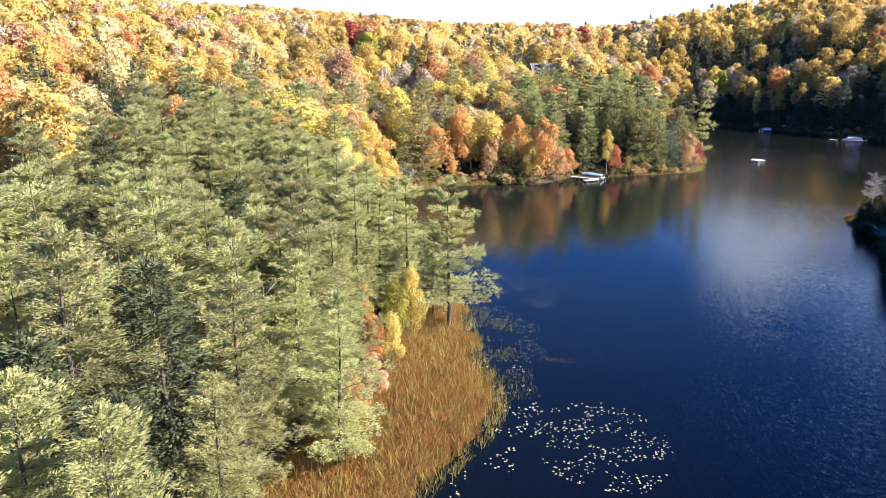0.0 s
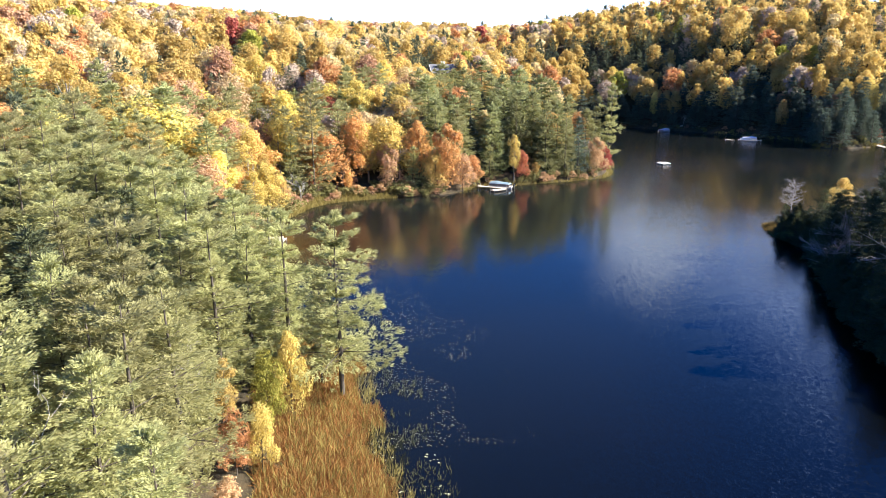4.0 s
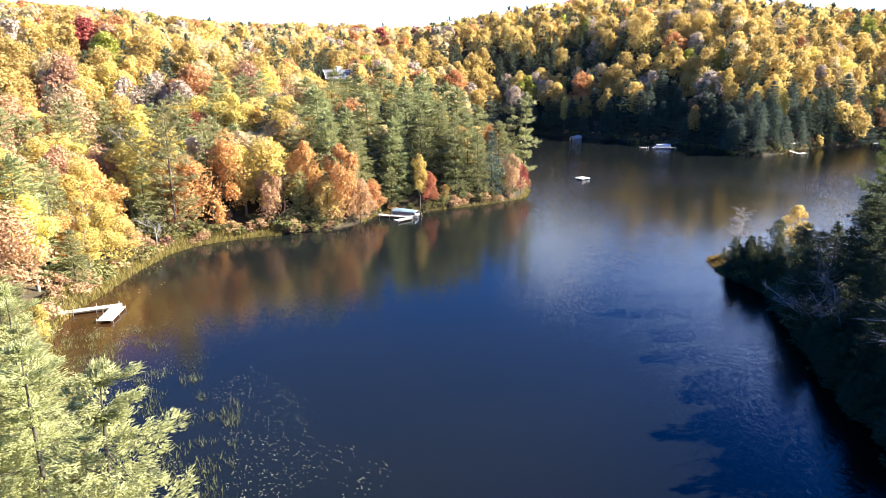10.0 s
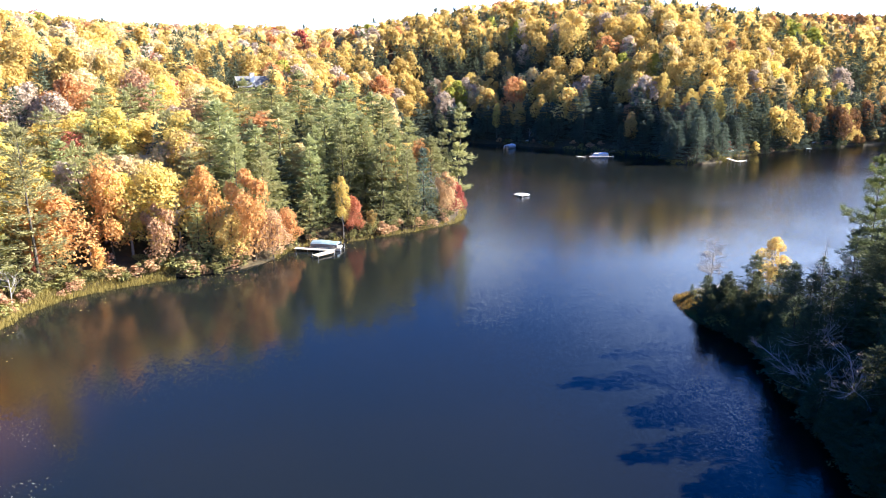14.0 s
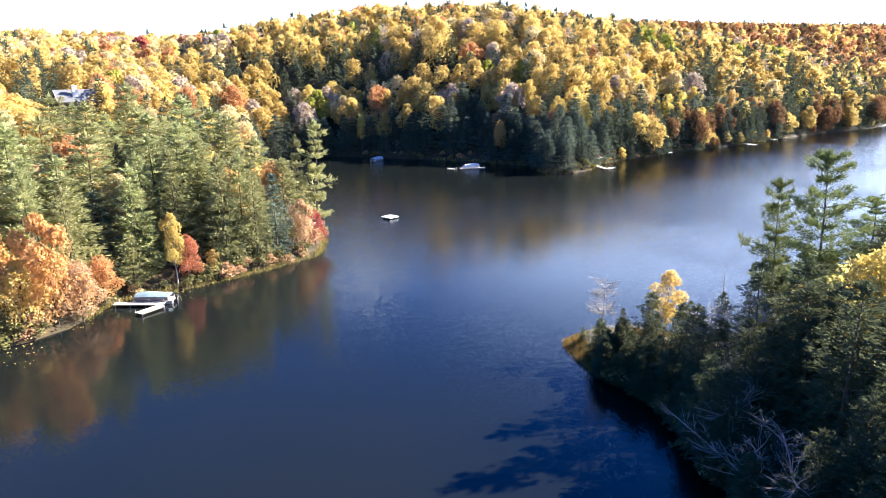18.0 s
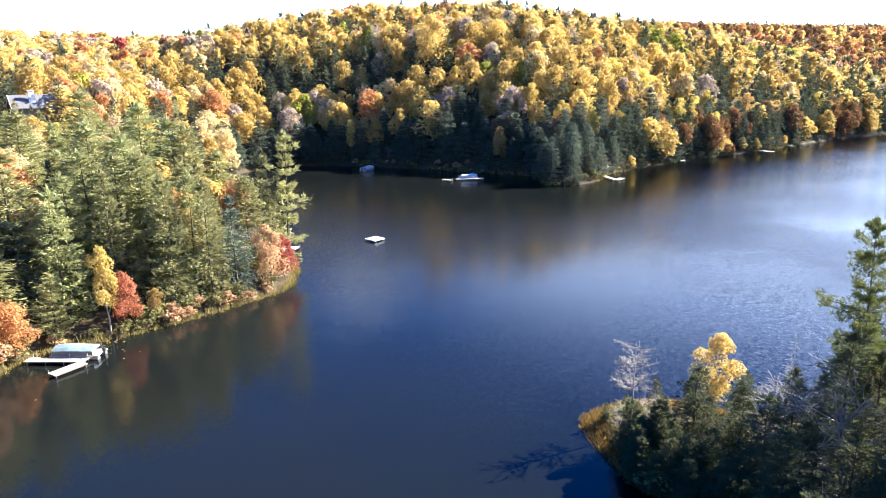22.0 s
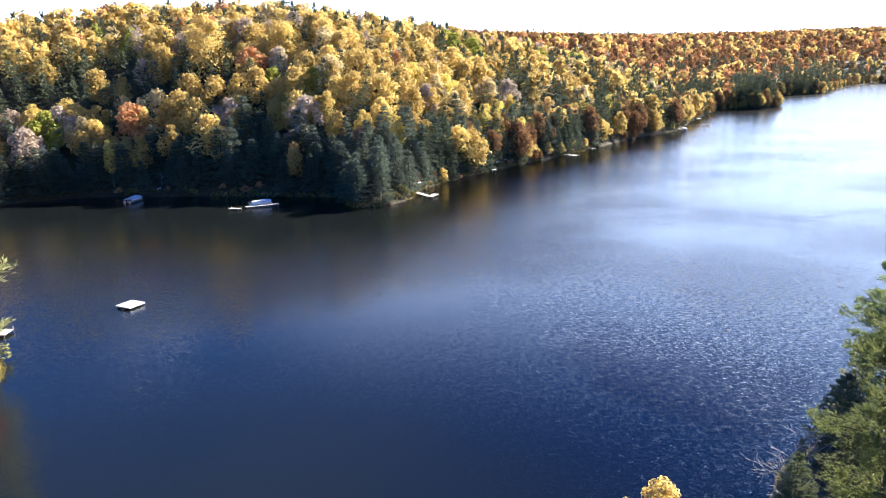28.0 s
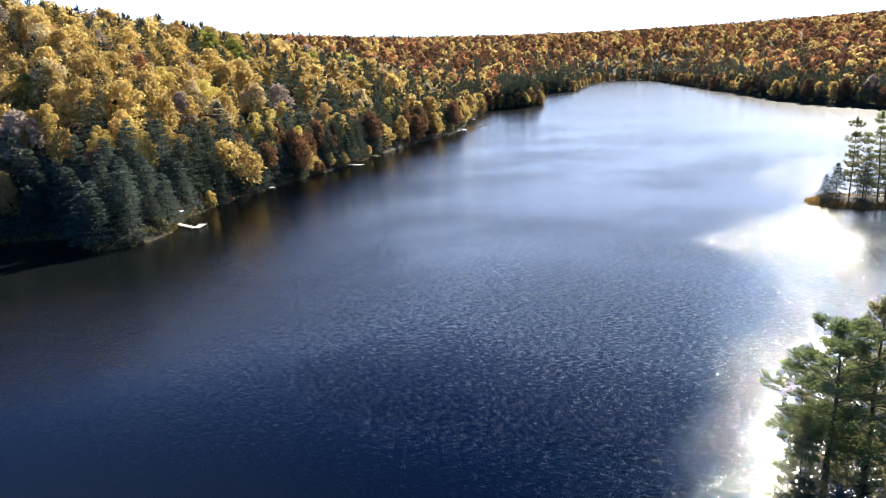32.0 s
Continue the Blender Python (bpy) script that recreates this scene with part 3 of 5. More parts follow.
def broadleaf(rng, h, low, wide, lobes, count, size, lean=0.0, loose=0.5, cluster=leaves):
    """Crown and wood of a leaf tree: a forked stem, limbs to each lobe, and leaf clusters on the lobes' shells."""
    stem = np.array([(0, 0, -0.6), (0.1, 0.05, h * low * 0.7), (lean * 0.3, 0.1, h * low * 1.2), (lean, 0, h * 0.72)])
    wood = [tube(stem, [0.016 * h, 0.012 * h, 0.009 * h, 0.004 * h], 7)]
    parts = []
    shares = rng.uniform(0.6, 1.3, lobes)
    shares = (shares / shares.sum() * count).astype(int)
    for i in range(lobes):
        u = (i + 0.5) / lobes
        z = h * (low + (1 - low) * (0.12 + 0.76 * u))
        reach = wide * math.sin(math.pi * min(0.97, 0.26 + 0.58 * u)) ** 0.8
        a = i * 2.4 + rng.uniform(-0.7, 0.7)
        off = reach * rng.uniform(0.2, 0.78) * (1 if u < 0.85 else 0.35)
        ctr = np.array([math.cos(a) * off + lean * u, math.sin(a) * off, z])
        r = wide * rng.uniform(0.30, 0.60) * (1.0 - 0.25 * u)
        rz = r * rng.uniform(0.75, 1.15)
        fork = stem[1] + (stem[3] - stem[1]) * min(0.95, 0.1 + 0.8 * u)
        wood.append(tube([fork, (fork + ctr) / 2 + (0, 0, -0.04 * h), ctr + (0, 0, 0.2 * rz)], [0.006 * h, 0.004 * h, 0.0015 * h], 5))
        m = shares[i]
        v = unit(rng.normal(size=(m, 3)) + (0, 0, 0.25))
        knob = 1 + 0.22 * np.sin(v[:, 0] * 5 + i) * np.sin(v[:, 1] * 5 + 2 * i) + 0.16 * np.sin(v[:, 2] * 9 + 3 * i + v[:, 0] * 7)
        rad = knob * rng.uniform(0.5, 1.05, m) ** 0.35
        p = ctr + v * rad[:, None] * (r, r, rz)
        parts.append(cluster(p, unit(v * 0.8 + rng.normal(size=v.shape) * loose + (0, 0, 0.2)), size * rng.uniform(0.6, 1.35, m), rng))
    return join(parts), join(wood)


def bare(rng, h, spread, depth=4, flat=0.0):
    """A leafless tree: forking branches down to twigs."""
    wood = []

    def grow(p, d, length, r, level):
        mid = p + d * length * 0.5 + rng.normal(size=3) * length * 0.05
        q = p + d * length + rng.normal(size=3) * length * 0.06
        wood.append(tube([p, mid, q], [r, r * 0.8, r * 0.6], 5 if level < 2 else 3))
        if level >= depth:
            return
        for _ in range(4 if level else 6):
            s = rng.uniform(0.35, 1.0)
            e = unit(d * 0.7 + rng.normal(size=3) * (spread, spread, spread * 0.5) + (0, 0, 0.1 - flat * 0.3 * (level > 0)))
            grow(p + (q - p) * s, e, length * rng.uniform(0.45, 0.68), r * 0.5, level + 1)

    grow(np.array([0, 0, -0.4]), np.array([0.03, 0, 1.0]), h * 0.55, 0.011 * h, 0)
    return join(wood)


def fan_tree(rng, h):
    """A dead tree with one straight stem and a round head of fine branches."""
    wood = [tube([(0, 0, -0.4), (0.05, 0, h * 0.5), (0, 0.05, h * 0.97)], [0.012 * h, 0.009 * h, 0.02], 7)]
    for i in range(46):
        u = rng.uniform(0.42, 0.97)
        a, size = rng.uniform(0, 6.283), h * rng.uniform(0.17, 0.29) * (1.25 - 0.55 * u)
        base = np.array([0, 0, h * u])
        way = np.array([math.cos(a), math.sin(a), rng.uniform(0.1, 0.55)])
        mid, tip = base + way * size * 0.55, base + way * size + (0, 0, rng.uniform(0.0, 0.3))
        wood.append(tube([base, mid, tip], [0.05, 0.035, 0.016], 4))
        for _ in range(9):
            s = rng.uniform(0.3, 1.0)
            p = base + (tip - base) * s
            q = p + unit(way + rng.normal(size=3) * (0.8, 0.8, 0.45)) * size * rng.uniform(0.2, 0.42)
            wood.append(tube([p, q], [0.026, 0.013], 3))
            for _ in range(2):
                wood.append(tube([(p + q) / 2, (p + q) / 2 + rng.normal(size=3) * size * 0.14], [0.018, 0.010], 3))
    return join(wood)


def spire(rng, h):
    """A dead conifer: a thin straight stem with short drooping twigs."""
    wood = [tube([(0, 0, -0.4), (0.05, 0, h * 0.5), (0.1, 0, h)], [0.009 * h, 0.006 * h, 0.012], 6)]
    for _ in range(90):
        u, a = rng.uniform(0.15, 0.97), rng.uniform(0, 6.283)
        size = h * 0.16 * (1.05 - u) * rng.uniform(0.5, 1.2) + 0.15
        p = np.array([0.08 * u, 0, h * u])
        q = p + np.array([math.cos(a), math.sin(a), rng.uniform(-0.35, 0.1)]) * size
        wood.append(tube([p, q], [0.02, 0.008], 3))
        wood.append(tube([(p + q) / 2, (p + q) / 2 + rng.normal(size=3) * size * 0.3], [0.011, 0.006], 3))
    return join(wood)


def pine_shape(u):
    return (1 - u) ** 0.62 * (0.75 + 0.25 * math.sin(u * 17)) * min(1, 0.55 + u * 2.2)


def cone_shape(u):
    return (1 - u) ** 0.9 * min(1, 0.7 + u * 2)


# levels of detail: 0 beside the camera's way, 1 across the water
def make_pine(seed, level, open_crown=False, low=0.2):
    r = np.random.default_rng(seed)
    tufts, k, blade = ((46, 12, 0.22), (22, 5, 0.50))[level]
    if open_crown:
        return conifer(r, 16, low, 4.3, lambda u: (1 - u) ** 0.5 * (0.62 + 0.38 * math.sin(u * 23)), 13, 5, tufts + 10, k, blade, lambda u: 0.10 + 0.35 * u, 0.5)
    return conifer(r, 16, 0.10, 4.5, pine_shape, 15, 6, tufts, k, blade, lambda u: 0.02 + 0.5 * u, 0.38, 4 if level == 0 else 3)


def make_hemlock(seed, level):
    r = np.random.default_rng(seed)
    tufts, k, blade = ((22, 6, 0.34), (21, 4, 0.50))[level]
    return conifer(r, 16, 0.02, 4.3, lambda u: (1 - u) ** 0.68 * min(1, 0.7 + u * 2) * (0.86 + 0.14 * math.sin(u * 31 + seed)), 22, 7, tufts, k, blade, lambda u: -0.22 + 0.6 * u, 0.34, 3)


def make_spruce(seed, level):
    r = np.random.default_rng(seed)
    tufts, k, blade = ((15, 5, 0.38), (16, 4, 0.50))[level]
    return conifer(r, 14, 0.02, 3.5, cone_shape, 19, 7, tufts, k, blade, lambda u: -0.12 + 0.5 * u, 0.30, 3)


def make_broad(seed, level, tall=False):
    r = np.random.default_rng(seed)
    if tall:
        return broadleaf(r, 17, 0.22, 3.7, 12, (5000, 4000)[level], (0.32, 0.39)[level], r.normal() * 0.5)
    return broadleaf(r, 14, 0.10, 4.9, 14, (7000, 5400)[level], (0.34, 0.40)[level], r.normal() * 0.4)


# one pattern of each kind stands far under the hills' back, the rest are copies
KINDS = {}
HOME = (-300, -300)


def pattern(kind, name, crown, wood, crown_mat, wood_mat, label, category="tree", crown_label=""):
    KINDS[kind] = (name, tri_mesh(name + "_crown", *crown, crown_mat) if crown else None, tri_mesh(name + "_wood", *wood, wood_mat, True), label, category)


for lv in range(2):
    for s in range(3):
        pattern(f"pine{lv}{s}", "pine_tree", *make_pine(s, lv), M_PINE, M_BARK, "tall pale green white pine with layered plumes of needles")
        pattern(f"hemlock{lv}{s}", "hemlock_tree", *make_hemlock(10 + s, lv), M_HEMLOCK, M_BARK, "dark green conical hemlock with drooping sprays")
    for s in range(2):
        pattern(f"openpine{lv}{s}", "pine_tree", *make_pine(40 + s, lv, True), M_PINE, M_BARK, "open-crowned pine with ragged level branches at the water's edge")
        pattern(f"darkpine{lv}{s}", "pine_tree", *make_pine(44 + s, lv, True, 0.4), M_DARKPINE, M_BARK, "tall deep green pine with bare lower stem and ragged boughs")
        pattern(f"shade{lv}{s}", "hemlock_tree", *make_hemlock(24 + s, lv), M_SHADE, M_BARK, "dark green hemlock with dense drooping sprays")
        pattern(f"spruce{lv}{s}", "spruce_tree", *make_spruce(20 + s, lv), M_SPRUCE, M_BARK, "blue-green narrow spruce in the shore wood")
        pattern(f"bare{lv}{s}", "bare_tree", None, bare(np.random.default_rng(50 + s), 12, 0.6, 4 if lv == 0 else 3), None, M_TWIG, "leafless grey tree with fine forked twigs")
        shape_broad, shape_tall = make_broad(30 + s, lv), make_broad(35 + s, lv, True)
        for colour in ("yellow", "gold", "orange", "red", "russet", "lime", "peach"):
            pattern(f"maple_{colour}{lv}{s}", "maple_tree", *shape_broad, LEAF[colour], M_BARK, f"round-crowned maple with {colour} autumn leaves")
            pattern(f"birch_{colour}{lv}{s}", "birch_tree", *shape_tall, LEAF[colour], M_BIRCH, f"slender birch with {colour} autumn leaves and pale bark")
for s in range(3):
    pattern(f"shrub{s}", "shrub", *broadleaf(np.random.default_rng(60 + s), 2.2, 0.1, 1.4, 6, 300, 0.30), LEAF[("shrub", "shrub", "russet")[s]], M_BARK, "low green and tan shrub on the bank", "shrub")

for s in range(2):
    # saplings wear the needles with shade put into their colour
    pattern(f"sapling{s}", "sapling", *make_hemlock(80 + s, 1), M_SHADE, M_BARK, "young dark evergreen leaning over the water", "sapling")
pattern("fan00", "bare_tree", None, fan_tree(np.random.default_rng(77), 12), None, M_TWIG, "bleached dead tree with a round head of twigs on the point")

pattern("spire00", "bare_tree", None, spire(np.random.default_rng(78), 12), None, M_TWIG, "thin dead spruce spire with short broken twigs")

counts = {}
TAKEN = []


def plant(kind, x, y, h, rng, wide=1.0, label="", group=""):
    """One tree of that kind, h metres high, rooted in the ground."""
    name, crown, wood, text, category = KINDS[kind]
    base = {"pine_tree": 16, "hemlock_tree": 16, "spruce_tree": 14, "maple_tree": 14, "birch_tree": 17, "bare_tree": 12, "sapling": 16, "shrub": 2.2}[name]
    s = h / base
    z = float(on_grid(GZ, x, y))
    m = Matrix.Translation((x, y, max(z, 0.02))) @ Euler((rng.normal() * 0.02, rng.normal() * 0.02, rng.uniform(0, 6.283))).to_matrix().to_4x4() @ Matrix.Diagonal((s * wide, s * wide, s, 1))
    root = thing(name, m, label or text, category, group or {"pine_tree": "pines of the lake wood", "hemlock_tree": "hemlocks of the lake wood", "spruce_tree": "spruces of the lake wood", "maple_tree": "autumn maples round the lake",
                                                               "birch_tree": "autumn birches round the lake", "bare_tree": "leafless trees round the lake", "sapling": "young evergreens on the bank", "shrub": "shrubs along the bank"}[name])
    part("trunk", wood, None, root)
    if crown:
        part("crown", crown, None, root)
    counts[name] = counts.get(name, 0) + 1
    TAKEN.append((x, y))
    return root


# ---- the woods ----
rng = np.random.default_rng(7)


def pick(choices):
    names, weights = zip(*choices)
    return names[int(rng.choice(len(names), p=np.array(weights) / sum(weights)))]


def kind_of(species, level):
    copies = {"pine": 3, "hemlock": 3}
    return species + str(level) + str(rng.integers(copies.get(species, 2)))


def tree_height(species):
    mean, off = {"pine": (15.5, 2.2), "openpine": (16, 2), "hemlock": (15, 2.6), "spruce": (13, 2.5), "shade": (13, 2.5), "bare": (10.5, 2), "shrub": (2.2, 0.6)}.get(species, (13.5, 2.4) if species[:5] == "maple" else (15.5, 2.2))
    return float(np.clip(rng.normal(mean, off), mean * 0.6, mean * 1.4))


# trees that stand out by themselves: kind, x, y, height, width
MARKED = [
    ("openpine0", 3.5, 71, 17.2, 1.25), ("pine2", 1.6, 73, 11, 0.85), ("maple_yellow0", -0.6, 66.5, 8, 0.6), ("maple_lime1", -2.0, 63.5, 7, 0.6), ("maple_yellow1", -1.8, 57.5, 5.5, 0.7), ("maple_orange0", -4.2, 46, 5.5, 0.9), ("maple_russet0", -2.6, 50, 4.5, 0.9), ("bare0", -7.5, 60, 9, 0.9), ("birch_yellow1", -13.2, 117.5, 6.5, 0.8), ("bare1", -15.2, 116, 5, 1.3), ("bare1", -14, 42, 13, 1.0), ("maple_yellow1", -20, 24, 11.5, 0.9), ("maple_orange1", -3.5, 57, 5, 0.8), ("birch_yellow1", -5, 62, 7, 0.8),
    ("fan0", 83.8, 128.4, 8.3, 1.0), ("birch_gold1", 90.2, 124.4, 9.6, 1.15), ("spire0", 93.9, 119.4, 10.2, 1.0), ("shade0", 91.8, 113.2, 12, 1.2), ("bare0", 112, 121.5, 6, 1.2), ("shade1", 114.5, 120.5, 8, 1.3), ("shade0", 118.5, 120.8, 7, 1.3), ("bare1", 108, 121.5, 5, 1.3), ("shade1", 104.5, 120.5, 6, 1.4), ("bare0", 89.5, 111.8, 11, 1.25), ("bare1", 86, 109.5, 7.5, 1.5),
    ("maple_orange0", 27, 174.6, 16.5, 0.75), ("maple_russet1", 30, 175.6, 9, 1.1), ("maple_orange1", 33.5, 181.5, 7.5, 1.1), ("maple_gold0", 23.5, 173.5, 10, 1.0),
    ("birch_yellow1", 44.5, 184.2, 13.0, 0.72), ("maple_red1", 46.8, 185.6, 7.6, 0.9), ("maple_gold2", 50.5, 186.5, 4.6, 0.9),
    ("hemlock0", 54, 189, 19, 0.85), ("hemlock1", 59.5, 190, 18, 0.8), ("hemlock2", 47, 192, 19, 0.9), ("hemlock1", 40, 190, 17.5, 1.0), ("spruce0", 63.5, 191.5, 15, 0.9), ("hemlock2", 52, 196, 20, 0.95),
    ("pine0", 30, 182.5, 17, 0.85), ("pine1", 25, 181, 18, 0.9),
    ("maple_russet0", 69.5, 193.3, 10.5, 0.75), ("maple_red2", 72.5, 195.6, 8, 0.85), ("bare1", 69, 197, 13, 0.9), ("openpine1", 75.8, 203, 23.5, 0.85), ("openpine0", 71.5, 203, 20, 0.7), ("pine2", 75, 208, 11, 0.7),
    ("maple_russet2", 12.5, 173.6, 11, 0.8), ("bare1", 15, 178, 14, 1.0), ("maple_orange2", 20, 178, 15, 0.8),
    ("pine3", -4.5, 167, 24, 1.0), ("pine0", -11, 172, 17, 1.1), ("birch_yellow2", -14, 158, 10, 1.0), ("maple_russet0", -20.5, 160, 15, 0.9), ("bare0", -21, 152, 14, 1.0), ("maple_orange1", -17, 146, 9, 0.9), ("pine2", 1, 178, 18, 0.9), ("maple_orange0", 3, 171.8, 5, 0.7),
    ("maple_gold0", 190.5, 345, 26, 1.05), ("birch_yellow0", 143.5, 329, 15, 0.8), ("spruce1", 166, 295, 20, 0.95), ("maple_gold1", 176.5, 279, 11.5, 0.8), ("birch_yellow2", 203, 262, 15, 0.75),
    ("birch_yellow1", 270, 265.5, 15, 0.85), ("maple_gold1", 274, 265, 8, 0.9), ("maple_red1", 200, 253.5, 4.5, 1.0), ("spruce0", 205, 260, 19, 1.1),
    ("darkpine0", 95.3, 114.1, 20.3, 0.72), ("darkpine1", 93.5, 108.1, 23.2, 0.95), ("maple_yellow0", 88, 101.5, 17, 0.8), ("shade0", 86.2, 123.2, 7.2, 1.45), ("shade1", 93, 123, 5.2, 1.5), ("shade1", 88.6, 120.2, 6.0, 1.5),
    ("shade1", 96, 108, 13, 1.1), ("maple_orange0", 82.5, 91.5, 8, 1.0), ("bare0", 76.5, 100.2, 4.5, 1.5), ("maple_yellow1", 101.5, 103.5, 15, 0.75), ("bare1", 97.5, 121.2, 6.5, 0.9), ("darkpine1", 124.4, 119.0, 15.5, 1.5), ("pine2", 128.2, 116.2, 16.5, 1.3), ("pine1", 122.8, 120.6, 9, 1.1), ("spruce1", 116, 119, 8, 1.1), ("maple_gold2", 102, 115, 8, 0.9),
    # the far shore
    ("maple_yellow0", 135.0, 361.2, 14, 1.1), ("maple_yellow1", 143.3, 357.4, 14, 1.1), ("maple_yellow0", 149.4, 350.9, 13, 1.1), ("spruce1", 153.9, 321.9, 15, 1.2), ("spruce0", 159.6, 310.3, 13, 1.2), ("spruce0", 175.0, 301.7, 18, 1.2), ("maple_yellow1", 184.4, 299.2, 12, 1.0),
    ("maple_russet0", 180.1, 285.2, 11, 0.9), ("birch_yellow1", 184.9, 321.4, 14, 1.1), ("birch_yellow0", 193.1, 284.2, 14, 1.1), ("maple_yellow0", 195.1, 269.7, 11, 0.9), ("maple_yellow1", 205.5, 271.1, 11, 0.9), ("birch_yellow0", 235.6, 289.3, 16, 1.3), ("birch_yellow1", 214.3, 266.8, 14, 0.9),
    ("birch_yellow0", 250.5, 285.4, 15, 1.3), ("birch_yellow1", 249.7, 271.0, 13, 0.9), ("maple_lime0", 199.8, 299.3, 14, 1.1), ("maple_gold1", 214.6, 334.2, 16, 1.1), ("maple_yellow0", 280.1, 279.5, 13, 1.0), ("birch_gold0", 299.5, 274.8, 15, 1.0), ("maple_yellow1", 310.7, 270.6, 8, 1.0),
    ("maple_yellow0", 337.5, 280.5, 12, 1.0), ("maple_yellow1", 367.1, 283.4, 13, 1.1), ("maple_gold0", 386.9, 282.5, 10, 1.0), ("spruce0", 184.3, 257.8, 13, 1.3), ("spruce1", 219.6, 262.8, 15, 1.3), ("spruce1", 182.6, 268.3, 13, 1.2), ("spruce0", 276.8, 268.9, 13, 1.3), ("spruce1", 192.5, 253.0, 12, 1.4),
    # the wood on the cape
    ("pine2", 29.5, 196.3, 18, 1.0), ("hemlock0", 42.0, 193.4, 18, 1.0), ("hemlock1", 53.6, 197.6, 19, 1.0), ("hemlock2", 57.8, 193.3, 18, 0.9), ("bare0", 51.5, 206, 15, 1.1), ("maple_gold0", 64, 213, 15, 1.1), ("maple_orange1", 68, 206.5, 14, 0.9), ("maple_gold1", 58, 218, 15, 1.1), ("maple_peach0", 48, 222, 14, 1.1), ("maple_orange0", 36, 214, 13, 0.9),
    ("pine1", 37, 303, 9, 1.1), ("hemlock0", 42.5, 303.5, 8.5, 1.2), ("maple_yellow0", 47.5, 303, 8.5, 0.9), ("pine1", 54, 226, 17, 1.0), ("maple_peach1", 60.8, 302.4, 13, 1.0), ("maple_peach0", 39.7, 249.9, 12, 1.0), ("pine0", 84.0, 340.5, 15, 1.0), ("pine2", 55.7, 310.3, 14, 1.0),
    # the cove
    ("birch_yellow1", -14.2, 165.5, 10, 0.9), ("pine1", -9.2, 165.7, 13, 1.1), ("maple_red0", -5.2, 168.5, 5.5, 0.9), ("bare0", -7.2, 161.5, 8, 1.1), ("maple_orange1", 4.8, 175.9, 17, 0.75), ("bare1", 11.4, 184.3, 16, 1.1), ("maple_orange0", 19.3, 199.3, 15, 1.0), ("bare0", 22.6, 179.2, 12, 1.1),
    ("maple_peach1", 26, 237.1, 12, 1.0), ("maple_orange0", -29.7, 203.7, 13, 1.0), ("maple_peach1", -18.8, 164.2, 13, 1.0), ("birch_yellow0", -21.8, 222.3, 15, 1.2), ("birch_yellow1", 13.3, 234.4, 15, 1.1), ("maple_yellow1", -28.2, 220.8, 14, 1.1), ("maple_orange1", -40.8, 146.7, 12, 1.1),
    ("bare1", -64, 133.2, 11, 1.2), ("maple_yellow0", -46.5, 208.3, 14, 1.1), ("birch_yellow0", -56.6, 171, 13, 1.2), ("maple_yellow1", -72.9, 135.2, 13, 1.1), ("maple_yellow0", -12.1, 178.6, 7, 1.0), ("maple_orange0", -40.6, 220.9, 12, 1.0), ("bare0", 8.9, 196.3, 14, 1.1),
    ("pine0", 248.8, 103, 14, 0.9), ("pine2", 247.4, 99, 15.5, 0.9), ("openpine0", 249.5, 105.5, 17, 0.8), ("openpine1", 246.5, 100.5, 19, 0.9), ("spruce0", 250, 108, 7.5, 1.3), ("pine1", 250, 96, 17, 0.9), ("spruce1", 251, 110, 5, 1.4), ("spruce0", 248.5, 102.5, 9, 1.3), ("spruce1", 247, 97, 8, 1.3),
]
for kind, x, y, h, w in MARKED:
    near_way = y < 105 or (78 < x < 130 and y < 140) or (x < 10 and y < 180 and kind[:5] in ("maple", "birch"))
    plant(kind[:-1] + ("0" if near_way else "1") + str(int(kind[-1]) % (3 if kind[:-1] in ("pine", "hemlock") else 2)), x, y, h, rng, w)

ZONES = [
    # x0, x1, y0, y1, spacing, least and most metres from the water, level, species and shares
    (-62, 6, 6, 127, 4.4, 3.4, 90, 0, (("pine", 90), ("shade", 6), ("bare", 4))),
    (-62, 24, 127, 215, 4.6, 0.8, 44, 1, (("maple_russet", 7), ("maple_peach", 6), ("maple_orange", 4), ("birch_yellow", 14), ("maple_yellow", 11), ("maple_gold", 9), ("pine", 38), ("hemlock", 10), ("bare", 18), ("maple_red", 1))),
    (24, 80, 172, 262, 4.9, 1.2, 40, 1, (("hemlock", 56), ("pine", 14), ("spruce", 3), ("maple_orange", 2), ("maple_peach", 3), ("birch_gold", 5), ("bare", 6))),
    (100, 330, 243, 345, 4.3, 0.5, 20, 1, (("spruce", 80), ("birch_yellow", 9), ("maple_gold", 4), ("maple_russet", 2), ("bare", 4))),
    # out of view, added to throw tree shadow on the near water
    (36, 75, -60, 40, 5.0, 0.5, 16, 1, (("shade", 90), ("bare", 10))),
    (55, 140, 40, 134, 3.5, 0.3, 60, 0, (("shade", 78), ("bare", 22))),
]
